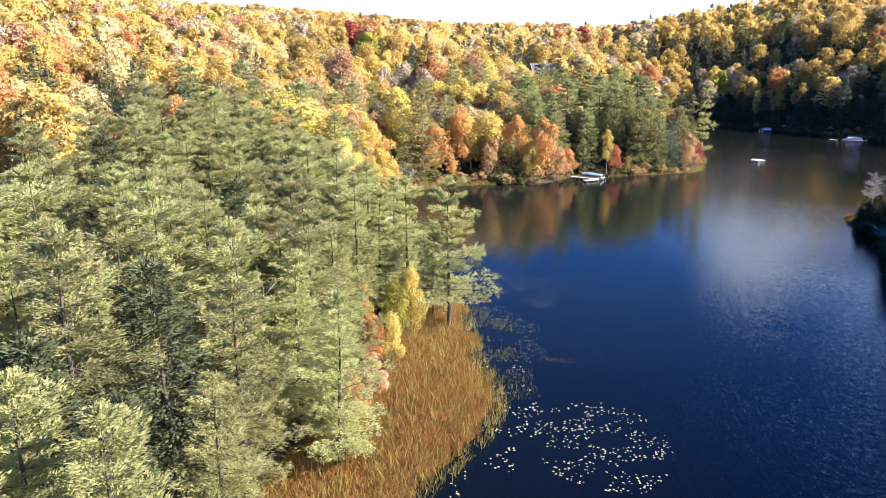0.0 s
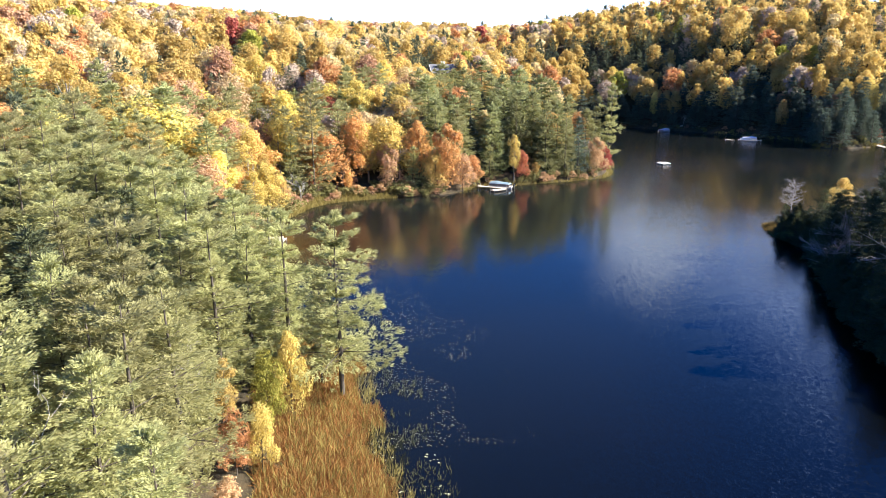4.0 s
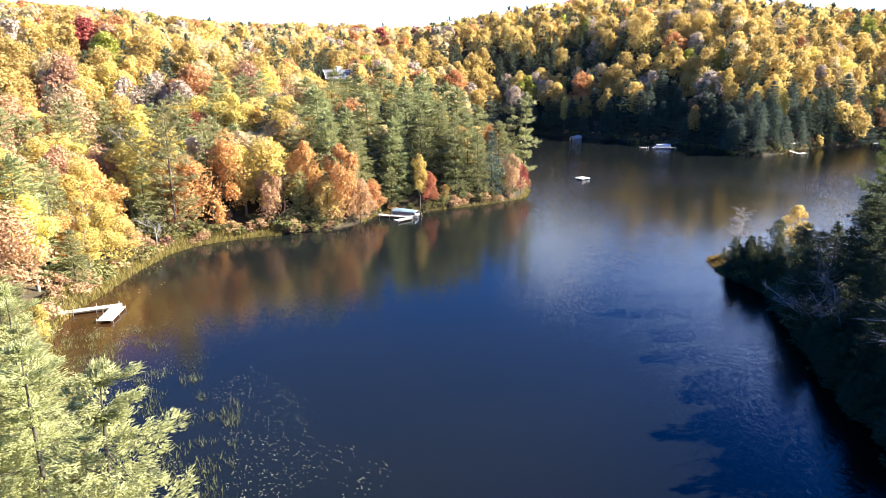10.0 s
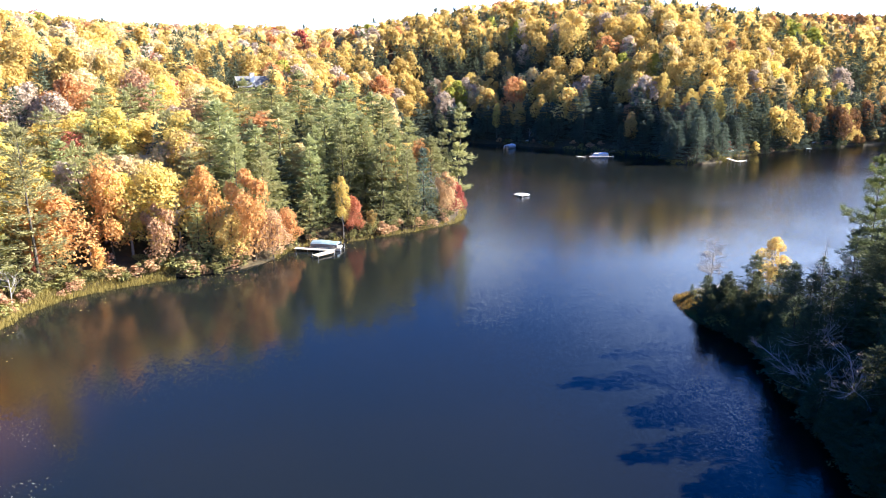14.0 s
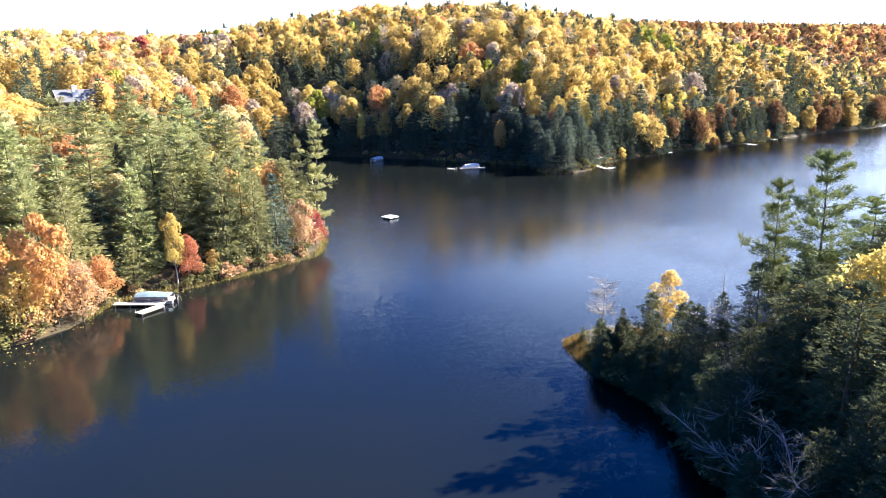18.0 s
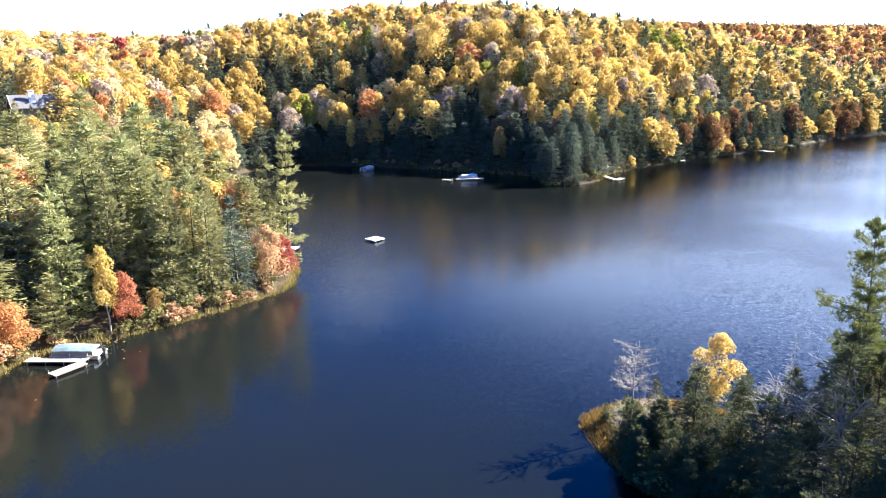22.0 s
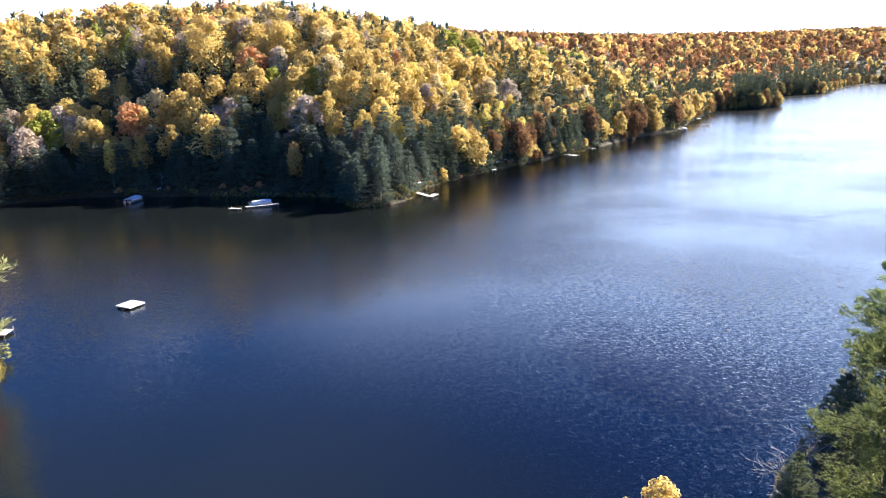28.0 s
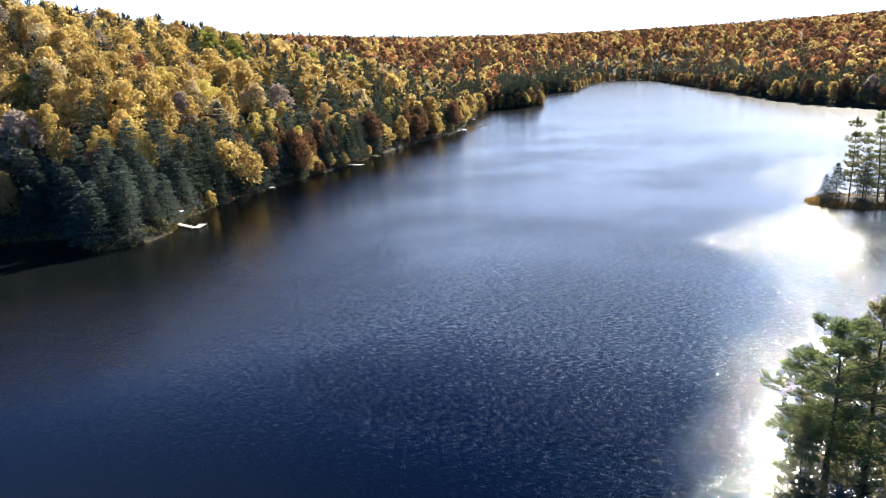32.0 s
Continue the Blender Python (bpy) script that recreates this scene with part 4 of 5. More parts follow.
for x0, x1, y0, y1, step, near, far, lv, mix in ZONES:
    X, Y = np.meshgrid(np.arange(x0, x1, step), np.arange(y0, y1, step))
    X, Y = X.ravel() + rng.uniform(-0.42, 0.42, X.size) * step, Y.ravel() + rng.uniform(-0.42, 0.42, X.size) * step
    D = shore_distance(X, Y)
    for x, y, d in zip(X, Y, D):
        if not near < d < (far if lv == 0 or y < 240 or x < 100 else 8 if x < 168 else 15) or (x > -2.0 and 30 < y < 68) or (x > 80 and y < 88) or (x < 20 and y < 127 and x < -8 - 0.66 * (y + 6)) or (y < 127 and x < -44) or (-20 < x < -10 and 122 < y < 134) or (34 < x < 50 and 298 < y < 320) or (31 < x < 39 and 203 < y < 211) or (35.5 < x < 39.5 and 194 < y < 204):
            continue
        if min((x - a) ** 2 + (y - b) ** 2 for a, b in TAKEN) < (step * 0.62) ** 2:
            continue
        species = pick(mix)
        if d < 7 and x > 100 and y > 230 and species[:5] in ("birch", "maple"):
            species = "spruce"
        name = {"pine": "pine_tree", "hemlock": "hemlock_tree", "spruce": "spruce_tree", "shade": "hemlock_tree", "bare": "bare_tree"}.get(species, species[:5] + "_tree")
        if counts.get(name, 0) >= 310:
            species = "spruce" if name == "hemlock_tree" else "hemlock"
        # east bank trees below y 66, unseen, are raised to lengthen their shadow
        h = tree_height(species) * ((1.12 if x < 100 else 0.66) * (0.2 + 0.8 * min(1, (134 - y) / 36)) * (1.4 if y < 66 else 1) if x > 55 and 40 < y < 134 else 1.0) * (0.6 + 0.4 * min(1, d / 8) if x < 100 or y < 200 else 0.88)
        h *= 0.85 if 26 < x < 47 and 208 < y < 262 else 1.0
        on_cape = 24 < x < 80 and y > 172
        lv_ = 0 if species[:5] in ("maple", "birch") and x < 0 and y < 165 else lv
        plant(kind_of(species, lv_), x, y, h * (1.18 if on_cape and species == "hemlock" else 1.0), rng, (1.5 if x > 100 else 1.4) if lv == 1 and species in ("hemlock", "spruce") else 1.22)

# young hemlocks crowd the shaded bank of the point
X, Y = rng.uniform(52, 84, 9000), rng.uniform(55, 126, 9000)
D = shore_distance(X, Y)
bank = 0
for x, y, d in zip(X, Y, D):
    if -0.1 < d < 3.6 and bank < 260 and min((x - a) ** 2 + (y - b) ** 2 for a, b in TAKEN) > 1.1**2:
        bank += 1
        plant("sapling" + str(rng.integers(2)), x, y, rng.uniform(2.5, 5.5), rng, 1.5)

# tan and grey brush round the dead tree on the tip
for x, y in ((85.5, 128.6), (84.8, 130.8), (86.5, 131.2), (82.5, 127.0), (83.0, 130.2), (87.8, 129.0), (85.2, 126.4), (82.0, 124.6), (89.5, 129.6)):
    plant("shrub" + str(rng.integers(2)), x, y, rng.uniform(0.9, 1.6), rng, 1.4)
for x, y in ((84.6, 129.6), (86.2, 129.2), (82.8, 128.8), (85.0, 127.2), (87.2, 127.6)):
    plant("bare0" + str(rng.integers(2)), x, y, rng.uniform(2.2, 3.2), rng, 1.7, "low bush of bleached leafless twigs on the point")

# green and tan brush covers the cove's bank
X, Y = rng.uniform(-26, 26, 4000), rng.uniform(128, 180, 4000)
D = shore_distance(X, Y)
for x, y, d in zip(X, Y, D):
    if 0.8 < d < 5.5 and counts.get("shrub", 0) < 95 and not (-20 < x < -12 and 126 < y < 136):
        plant("shrub" + str(rng.integers(3)), x, y, rng.uniform(1.0, 2.4), rng, rng.uniform(1.1, 1.8))

# shrubs on the banks
X, Y = rng.uniform(-20, 330, 30000), rng.uniform(100, 330, 30000)
D = shore_distance(X, Y)
for x, y, d in zip(X, Y, D):
    if 0.1 < d < 2.2 and counts.get("shrub", 0) < 290 and (x < 80 and y < 225 or x > 130 and y > 240 and rng.uniform() < 0.4):
        plant("shrub" + str(rng.integers(3)), x, y, rng.uniform(0.9, 2.6), rng, rng.uniform(1.0, 1.7))


def low_tree(kind, level, seed):
    """Crown and wood of a far tree at one of three levels of detail."""
    r = np.random.default_rng(seed)
    if kind == "conifer":
        k = ((17, 6, 7, 2, 0.8), (15, 5, 6, 2, 0.95), (9, 5, 4, 2, 1.6), (6, 4, 3, 1, 3.2))[level]
        crown, wood = conifer(r, 14, 0.05, 3.1, cone_shape, k[0], k[1], k[2], k[3], k[4], lambda u: -0.12 + 0.5 * u, 0.25, 3)
    else:
        n_, s_ = ((4200, 0.50), (1900, 0.74), (420, 1.55), (95, 3.0))[level]
        crown, wood = broadleaf(r, 14.0, 0.14, 5.5, 10, n_, s_, 0, 0.55, flakes) if kind == "broad" else broadleaf(r, 14, 0.2, 4.0, 9, n_ // 2, s_ * 0.6, 0, 0.55, flakes)
    lean = r.normal(size=2) * 0.3
    fork = np.array([lean[0] * 0.6, lean[1] * 0.6, 5.0])
    stems = [tube([(0, 0, -0.5), fork, (lean[0], lean[1], 11.5)], [0.20, 0.15, 0.05], 4)]
    for i in range(3):
        a = r.uniform(0, 6.283)
        stems.append(tube([fork + (0, 0, i), fork + (math.cos(a) * 2.2, math.sin(a) * 2.2, 4.0 + i)], [0.10, 0.04], 3))
    return crown, join(stems)


LOW = {(k, lv): [low_tree(k, lv, 100 + 10 * lv + i) for i in range(4)] for k in ("conifer", "broad", "bare") for lv in range(4)}
WOODS = {"yellow": [], "gold": [], "orange": [], "red": [], "russet": [], "rust": [], "lime": [], "peach": [], "thin": [], "conifer": [], "bare": []}
STEMS = []
EYES = np.array([(4.6, -3.6, 30), (10.6, 33, 31), (20, 61, 33), (32, 78, 34), (48, 98, 34), (60, 113, 33), (76, 124.5, 33)])
HEADS = np.array([(1.4, 35.7), (-14.5, 36), (-30, 36), (-31, 36), (-46, 36), (-50, 36), (-65, 36)])
taken = np.array(TAKEN)
for level, x0, x1, y0, y1, step, near, far in ((0, -170, 330, 95, 345, 6.6, 0, 165), (1, -170, 470, 95, 480, 6.6, 165, 285), (2, -420, 760, -60, 800, 7.8, 285, 640), (3, -900, 2500, -420, 1700, 16.0, 640, 2300)):
    X, Y = np.meshgrid(np.arange(x0, x1, step), np.arange(y0, y1, step))
    X, Y = X.ravel() + rng.uniform(-0.45, 0.45, X.size) * step, Y.ravel() + rng.uniform(-0.45, 0.45, X.size) * step
    D = on_grid(GD, X, Y)
    dx, dy = X[:, None] - EYES[:, 0], Y[:, None] - EYES[:, 1]
    dist = np.hypot(dx, dy).min(1)
    ahead = np.abs((np.degrees(np.arctan2(-dx, dy)) - HEADS[:, 0] + 180) % 360 - 180) < HEADS[:, 1]
    keep = ahead.any(1) & (D > 0.4) & ~((X < 60) & (Y < 136) & (D < 30)) & (dist >= near) & (dist < far) & ~((X > 55) & (X < 215) & (Y < 200)) & ~((X > 37) & (X < 47) & (Y > 301) & (Y < 320)) & ~((X > 225) & (X < 285) & (Y < 125))
    X, Y, D, ahead = X[keep], Y[keep], D[keep], ahead[keep]
    Z = on_grid(GZ, X, Y)
    # leave out what the crest or the wood before it hides from all of the way
    shown = np.zeros(len(X), bool)
    for (ex, ey, ez), k in zip(EYES, ahead.T):
        clear = k.copy()
        for u in np.linspace(0.45, 0.985, 34):
            px, py = ex + (X - ex) * u, ey + (Y - ey) * u
            canopy = on_grid(GZ, px, py) + np.where(on_grid(GD, px, py) > 4, 9.0, 0)
            clear &= ez + (Z + 15 - ez) * u > canopy
        shown |= clear
    X, Y, D, Z = X[shown], Y[shown], D[shown], Z[shown]
    if level < 2:
        free = np.array([((taken[:, 0] - x) ** 2 + (taken[:, 1] - y) ** 2).min() > 3.4**2 for x, y in zip(X, Y)])
        X, Y, D, Z = X[free], Y[free], D[free], Z[free]
    for x, y, z, d in zip(X, Y, Z, D):
        clump = noise.noise((x * 0.022, y * 0.022, 3.1)) + 0.5 * noise.noise((x * 0.07, y * 0.07, 9.0))
        north = x > 110 and y > 230
        green = clump > (0.20 if north else 0.15) + (0.5 if d > 70 else 0) or (d < (5 if x < 168 else 13 if x < 300 else 22) and rng.uniform() < 0.8 and (north or x > 500)) or (d < 140 and rng.uniform() < (0.33 if north else 0.2)) or (x > 560 and d < 40 and rng.uniform() < 0.75)
        if green and rng.uniform() < 0.88:
            c = "conifer"
        elif x > 560:
            c = pick((("gold", 20), ("orange", 18), ("rust", 50), ("yellow", 3), ("conifer", 9)))
        elif north:
            c = pick((("yellow", 54), ("gold", 26), ("orange", 3), ("peach", 8), ("lime", 3), ("thin", 4), ("bare", 3)))
        else:
            c = pick((("yellow", 34), ("gold", 22), ("orange", 9), ("red", 1), ("russet", 4), ("peach", 20), ("thin", 7), ("lime", 2), ("bare", 6)))
        (v, t), (wv_, wt) = LOW["conifer" if c == "conifer" else "bare" if c == "bare" else "broad", level][rng.integers(4)]
        s = rng.uniform(0.75, 1.2) * (0.62 if 30 < x < 56 and 262 < y < 305 else 0.75 if 28 < x < 52 and 235 < y <= 262 else 1) * (1.0 if level < 3 else 1.15)
        wide = s * rng.uniform(0.85, 1.15)
        a = rng.uniform(0, 6.283)
        turn_ = np.array([[math.cos(a) * wide, -math.sin(a) * wide, 0], [math.sin(a) * wide, math.cos(a) * wide, 0], [0, 0, s]])
        WOODS[c].append((v @ turn_.T + (x, y, z), t))
        if level == 0 and c != "conifer":
            STEMS.append((wv_ @ turn_.T + (x, y, z), wt))
# tall dark firs on the two spits down the lake
for cx, cy, wx, wy, count in ((640, 306, 34, 12, 90), (590, 330, 22, 14, 40), (880, 348, 60, 12, 60), (700, 325, 30, 10, 40)):
    for _ in range(count):
        x, y = cx + rng.normal() * wx * 0.6, cy + rng.normal() * wy * 0.6
        if float(on_grid(GD, x, y)) < 0.5:
            continue
        (v, t), _w = LOW["conifer", 1][rng.integers(4)]
        s, a = rng.uniform(1.0, 1.55), rng.uniform(0, 6.283)
        turn_ = np.array([[math.cos(a) * s, -math.sin(a) * s, 0], [math.sin(a) * s, math.cos(a) * s, 0], [0, 0, s]])
        WOODS["conifer"].append((v @ turn_.T + (x, y, float(on_grid(GZ, x, y))), t))

# a close hedge of trees along the far waterlines
edge = LAKE[(LAKE[:, 0] > 208) & (LAKE[:, 1] > 40)]
for (ax, ay), (bx, by) in zip(edge, edge[1:]):
    length = math.hypot(bx - ax, by - ay)
    if length > 120:
        continue
    far_off = math.hypot(ax - 70, ay - 118)
    for u in np.arange(0, 1, (4.2 if far_off < 640 else 7.0) / max(length, 1)):
        for off in (0.8, 2.6, 7.0):
            x, y = ax + (bx - ax) * u - (by - ay) / length * off + rng.normal() * 1.2, ay + (by - ay) * u + (bx - ax) / length * off + rng.normal() * 1.2
            c = pick((("conifer", 72), ("gold", 8), ("rust", 14), ("yellow", 6)))
            (v, t), _ = LOW["conifer" if c == "conifer" else "broad", 1 if far_off < 640 else 2][rng.integers(4)]
            s, a = rng.uniform(0.65, 1.1) * (1.0 if off > 2 else 0.42), rng.uniform(0, 6.283)
            turn_ = np.array([[math.cos(a) * s, -math.sin(a) * s, 0], [math.sin(a) * s, math.cos(a) * s, 0], [0, 0, s]])
            WOODS[c].append((v @ turn_.T + (x, y, max(0.1, float(on_grid(GZ, x, y)))), t))
for c, pieces in WOODS.items():
    if pieces:
        mat = M_FARGREEN if c == "conifer" else LEAF["thin"] if c == "bare" else LEAF[c]
        ob = new({"conifer": "conifer_woods", "bare": "thinning_woods"}.get(c, c + "_woods"), tri_mesh(c + "_woods", *join(pieces), mat))
        tagged(ob, {"conifer": "dark green conifers scattered through the wooded hills", "bare": "nearly leafless pinkish grey trees on the hills"}.get(c, f"{c} autumn trees covering the hills"), "woods", kind="stuff")
ob = new("woods_trunks", tri_mesh("woods_trunks", *join(STEMS), M_BARK, True))
tagged(ob, "pale and grey trunks and limbs of the hillside trees", "trunks", kind="stuff")


# ---- reeds, sedge and pads ----
def scatter(x0, x1, y0, y1, count, low, high):
    X, Y = rng.uniform(x0, x1, count), rng.uniform(y0, y1, count)
    D = shore_distance(X, Y)
    k = (D > low) & (D < high)
    return X[k], Y[k], D[k]


def stalks(name, X, Y, tall, mat, label, wide=0.07, splay=0.34):
    """Upright slim blades rooted at the ground or the shallow bed."""
    z = np.maximum(on_grid(GZ, X, Y), -0.15)
    c = np.stack([X, Y, z], 1)
    c = np.repeat(c, 3, 0) + rng.normal(size=(len(X) * 3, 3)) * (0.12, 0.12, 0)
    d = unit(np.array([0, 0, 1.0]) + rng.normal(size=c.shape) * (splay, splay, 0))
    n_ = len(c)
    v, t = blades(c, d, rng.normal(size=c.shape), tall * rng.uniform(0.4, 1.3, n_), wide * rng.uniform(0.6, 1.5, n_))
    return tagged(new(name, tri_mesh(name, v, t, mat)), label, "reeds", kind="stuff")


X, Y, D = scatter(-14, 10, 8, 84, 130000, -1.8, 9.0)
k = np.array([noise.noise((x * 0.25, y * 0.25, 0)) + 0.5 * noise.noise((x * 0.9, y * 0.9, 3)) > -0.5 - 0.3 * (0 < d < 4) + 0.62 * max(0.0, (1.6 - d) / 3.4) + 0.25 * (d < -0.4) for x, y, d in zip(X, Y, D)])
stalks("reeds", X[k], Y[k], 0.62, M_REED, "dense orange-brown dry reeds along the shore", 0.06, 0.75)
k = rng.uniform(size=len(X)) < 0.10
stalks("green_reeds", X[k], Y[k], 1.2, M_SEDGE, "yellow-green stalks standing among the dry reeds", 0.05)
X, Y, D = scatter(-24, 14, 104, 176, 42000, -1.6, 3.0)
stalks("bank_grass", X, Y, 1.0, M_SEDGE, "yellow-green grass along the cove's bank", 0.10)
X, Y, D = scatter(26, 78, 176, 210, 16000, -0.7, 0.8)
stalks("shore_grass", X, Y, 0.8, M_SEDGE, "thin yellowish grass at the foot of the point", 0.09)
X, Y, D = scatter(76, 94, 114, 137, 22000, -0.5, 3.5)
k = (Y > 122.5) & (D < 2.6)
stalks("point_sedge", X[k][::2], Y[k][::2], 0.6, M_REED, "golden sedge round the tip of the point", 0.09, 0.6)
stalks("point_grass", X[k][1::2], Y[k][1::2], 0.7, M_SEDGE, "yellow-green grass among the sedge on the point", 0.08, 0.5)
X, Y, D = scatter(236, 264, 82, 120, 12000, -0.6, 2.2)
stalks("islet_sedge", X, Y, 0.7, M_REED, "golden sedge on the small islet", 0.14)
X, Y, D = scatter(-13, 8, 84, 124, 5200, -13, -0.4)
k = np.array([noise.noise((x * 0.35, y * 0.35, 5)) > -0.05 + 0.25 * (d < -8) for x, y, d in zip(X, Y, D)])
stalks("pond_weed", X[k], Y[k], 0.7, M_WEED, "thin green water grass standing in the shallows", 0.05)
X, Y, D = scatter(5, 12, 52, 84, 1500, -6, -0.3)
k = np.array([noise.noise((x * 0.35, y * 0.35, 5)) > 0.0 for x, y in zip(X, Y)])
stalks("pond_weed", X[k], Y[k], 0.6, M_WEED, "thin green water grass standing in the shallows", 0.05)
X, Y, D = scatter(150, 330, 240, 300, 60000, -0.3, 1.0)
k = np.array([noise.noise((x * 0.1, y * 0.1, 2)) > -0.1 for x, y in zip(X, Y)])
stalks("far_bank_grass", X[k], Y[k], 0.8, M_SEDGE, "tan grass and low plants on the far bank", 0.16)


def pads(name, X, Y, size, mat, label):
    """Notched round pads lying on the water."""
    ring = np.linspace(0.35, 2 * math.pi - 0.35, 8)
    vs, ts = [], []
    for i, (x, y) in enumerate(zip(X, Y)):
        r, a = size * rng.uniform(0.55, 1.4), rng.uniform(0, 6.283)
        v = [(x, y, 0.012)] + [(x + r * math.cos(a + b), y + r * math.sin(a + b), 0.012 + rng.uniform(0, 0.03)) for b in ring]
        vs.append(np.array(v))
        ts.append(np.array([(0, j, j + 1) for j in range(1, 8)]) + i * 9)
    return tagged(new(name, tri_mesh(name, np.concatenate(vs), np.concatenate(ts), mat)), label, "water plants", kind="stuff")


a, q = rng.uniform(0, 6.283, 620), np.sqrt(rng.uniform(0, 1, 620))
keep = np.array([noise.noise((x * 0.5, y * 0.5, 0)) > -0.12 for x, y in zip(16.2 + 5.6 * q * np.cos(a), 46.5 + 7.0 * q * np.sin(a))])
pads("lily_pads", (16.2 + 5.6 * q * np.cos(a))[keep], (46.5 + 7.0 * q * np.sin(a))[keep], 0.07, M_PAD, "pale yellow-green lily pads floating in a patch")
X, Y, D = scatter(4, 14, 34, 62, 800, -5, -0.4)
k = np.array([noise.noise((x * 0.4, y * 0.4, 8)) > 0.08 for x, y in zip(X, Y)])
pads("lily_pads", X[k], Y[k], 0.08, M_PAD, "pale lily pads along the reeds")
X, Y, D = scatter(-13, 20, 62, 126, 22000, -18, -0.5)
k = np.array([noise.noise((x * 0.14, y * 0.14, 4)) > 0.02 for x, y in zip(X, Y)]) & (rng.uniform(size=len(X)) < np.exp(D / 11))
pads("floating_leaves", X[k], Y[k], 0.042, M_DRIFT, "small pale leaves afloat over the shallows")
X, Y, D = scatter(-14, 48, 136, 184, 5200, -9, -0.4)
k = np.array([noise.noise((x * 0.12, y * 0.12, 6)) > 0.05 for x, y in zip(X, Y)]) & (rng.uniform(size=len(X)) < np.exp(D / 4))
pads("floating_leaves", X[k], Y[k], 0.08, LEAF["gold"], "fallen gold leaves afloat near the shore")


# ---- docks, boats and the raft ----
def planks_between(a, b, width, z, root, name="plank"):
    """Cross planks from a to b (x, y in the dock's own plan), each a part, on two stringers and posts."""
    ax, ay = a
    bx, by = b
    length = math.hypot(bx - ax, by - ay)
    turn = math.degrees(math.atan2(by - ay, bx - ax))
    count = max(3, round(length / 0.30))
    step = length / count
    bm = boxes((0, 0, 0, step - 0.02, width, 0.045), bevel=0.006)
    me = bpy.data.meshes.new("plank")
    bm.to_mesh(me)
    bm.free()
    me.materials.append(M_PLANK)
    for i in range(count):
        ob = new(name, me)
        ob.parent = root
        u = (i + 0.5) / count
        ob.matrix_basis = pose(ax + (bx - ax) * u, ay + (by - ay) * u, z + rng.uniform(-0.004, 0.004), 0, 0, turn + rng.uniform(-0.4, 0.4))
    nx_, ny_ = -(by - ay) / length, (bx - ax) / length
    for side in (-1, 1):
        off = side * (width / 2 - 0.08)
        part("stringer", boxes(((ax + bx) / 2 + nx_ * off, (ay + by) / 2 + ny_ * off, z - 0.11, length, 0.05, 0.16, turn)), M_POST, root)
        for u in np.linspace(0.06, 0.96, max(2, int(length / 2.4) + 1)):
            x, y = ax + (bx - ax) * u + nx_ * side * (width / 2 + 0.04), ay + (by - ay) * u + ny_ * side * (width / 2 + 0.04)
            part("post", rod(bmesh.new(), (x, y, -1.3), (x, y, z + rng.uniform(0.25, 0.55)), 0.045), M_ALU, root)


def dock(legs, label, width=1.25, z=0.42):
    x0, y0 = legs[0][0]
    root = thing("dock", pose(x0, y0, 0), label, "dock", "docks round the lake")
    for (a, b, *w) in legs:
        planks_between((a[0] - x0, a[1] - y0), (b[0] - x0, b[1] - y0), w[0] if w else width, z, root)
    return root


dock([((-17.0, 131.4), (-8.0, 133.0)), ((-8.35, 132.4), (-9.1, 127.0), 1.9)], "pale wooden L-shaped dock on posts in the cove", 1.3)
dock([((34.6, 180.6), (41.0, 176.4)), ((40.6, 175.8), (37.0, 173.9), 1.5)], "pale wooden L-shaped dock beside a covered pontoon boat", 1.3)
dock([((76.2, 213.6), (79.4, 216.4), 1.2), ((79.2, 217.4), (81.6, 215.2), 2.4)], "small pale dock behind the wooded point", 1.2)
dock([((196.4, 249.8), (193.6, 241.4)), ((193.2, 240.9), (197.6, 242.6), 1.8)], "white L-shaped dock below the far shore's trees", 1.4)
dock([((295.0, 264.2), (294.6, 259.4)), ((294.6, 259.4), (294.4, 256.4), 2.6)], "long white dock reaching out from the far shore", 1.3)
dock([((321, 268.4), (318.5, 263.0), 1.6)], "short white dock under the far shore's trees", 1.4)
dock([((424, 274), (421.5, 268.5), 1.8)], "pale dock far along the lake", 1.6)
dock([((506, 299), (500, 293), 1.8)], "pale dock far along the lake", 1.6)
dock([((247.5, 262.4), (244.5, 258.6), 1.6)], "low grey dock under overhanging trees", 1.3)
dock([((154.6, 272.6), (162.6, 268.8), 1.5)], "low dock beside a moored pontoon boat", 1.3)
dock([((152.4, 271.6), (151.0, 274.6), 1.2)], "short low dock beside a moored pontoon boat", 1.2)


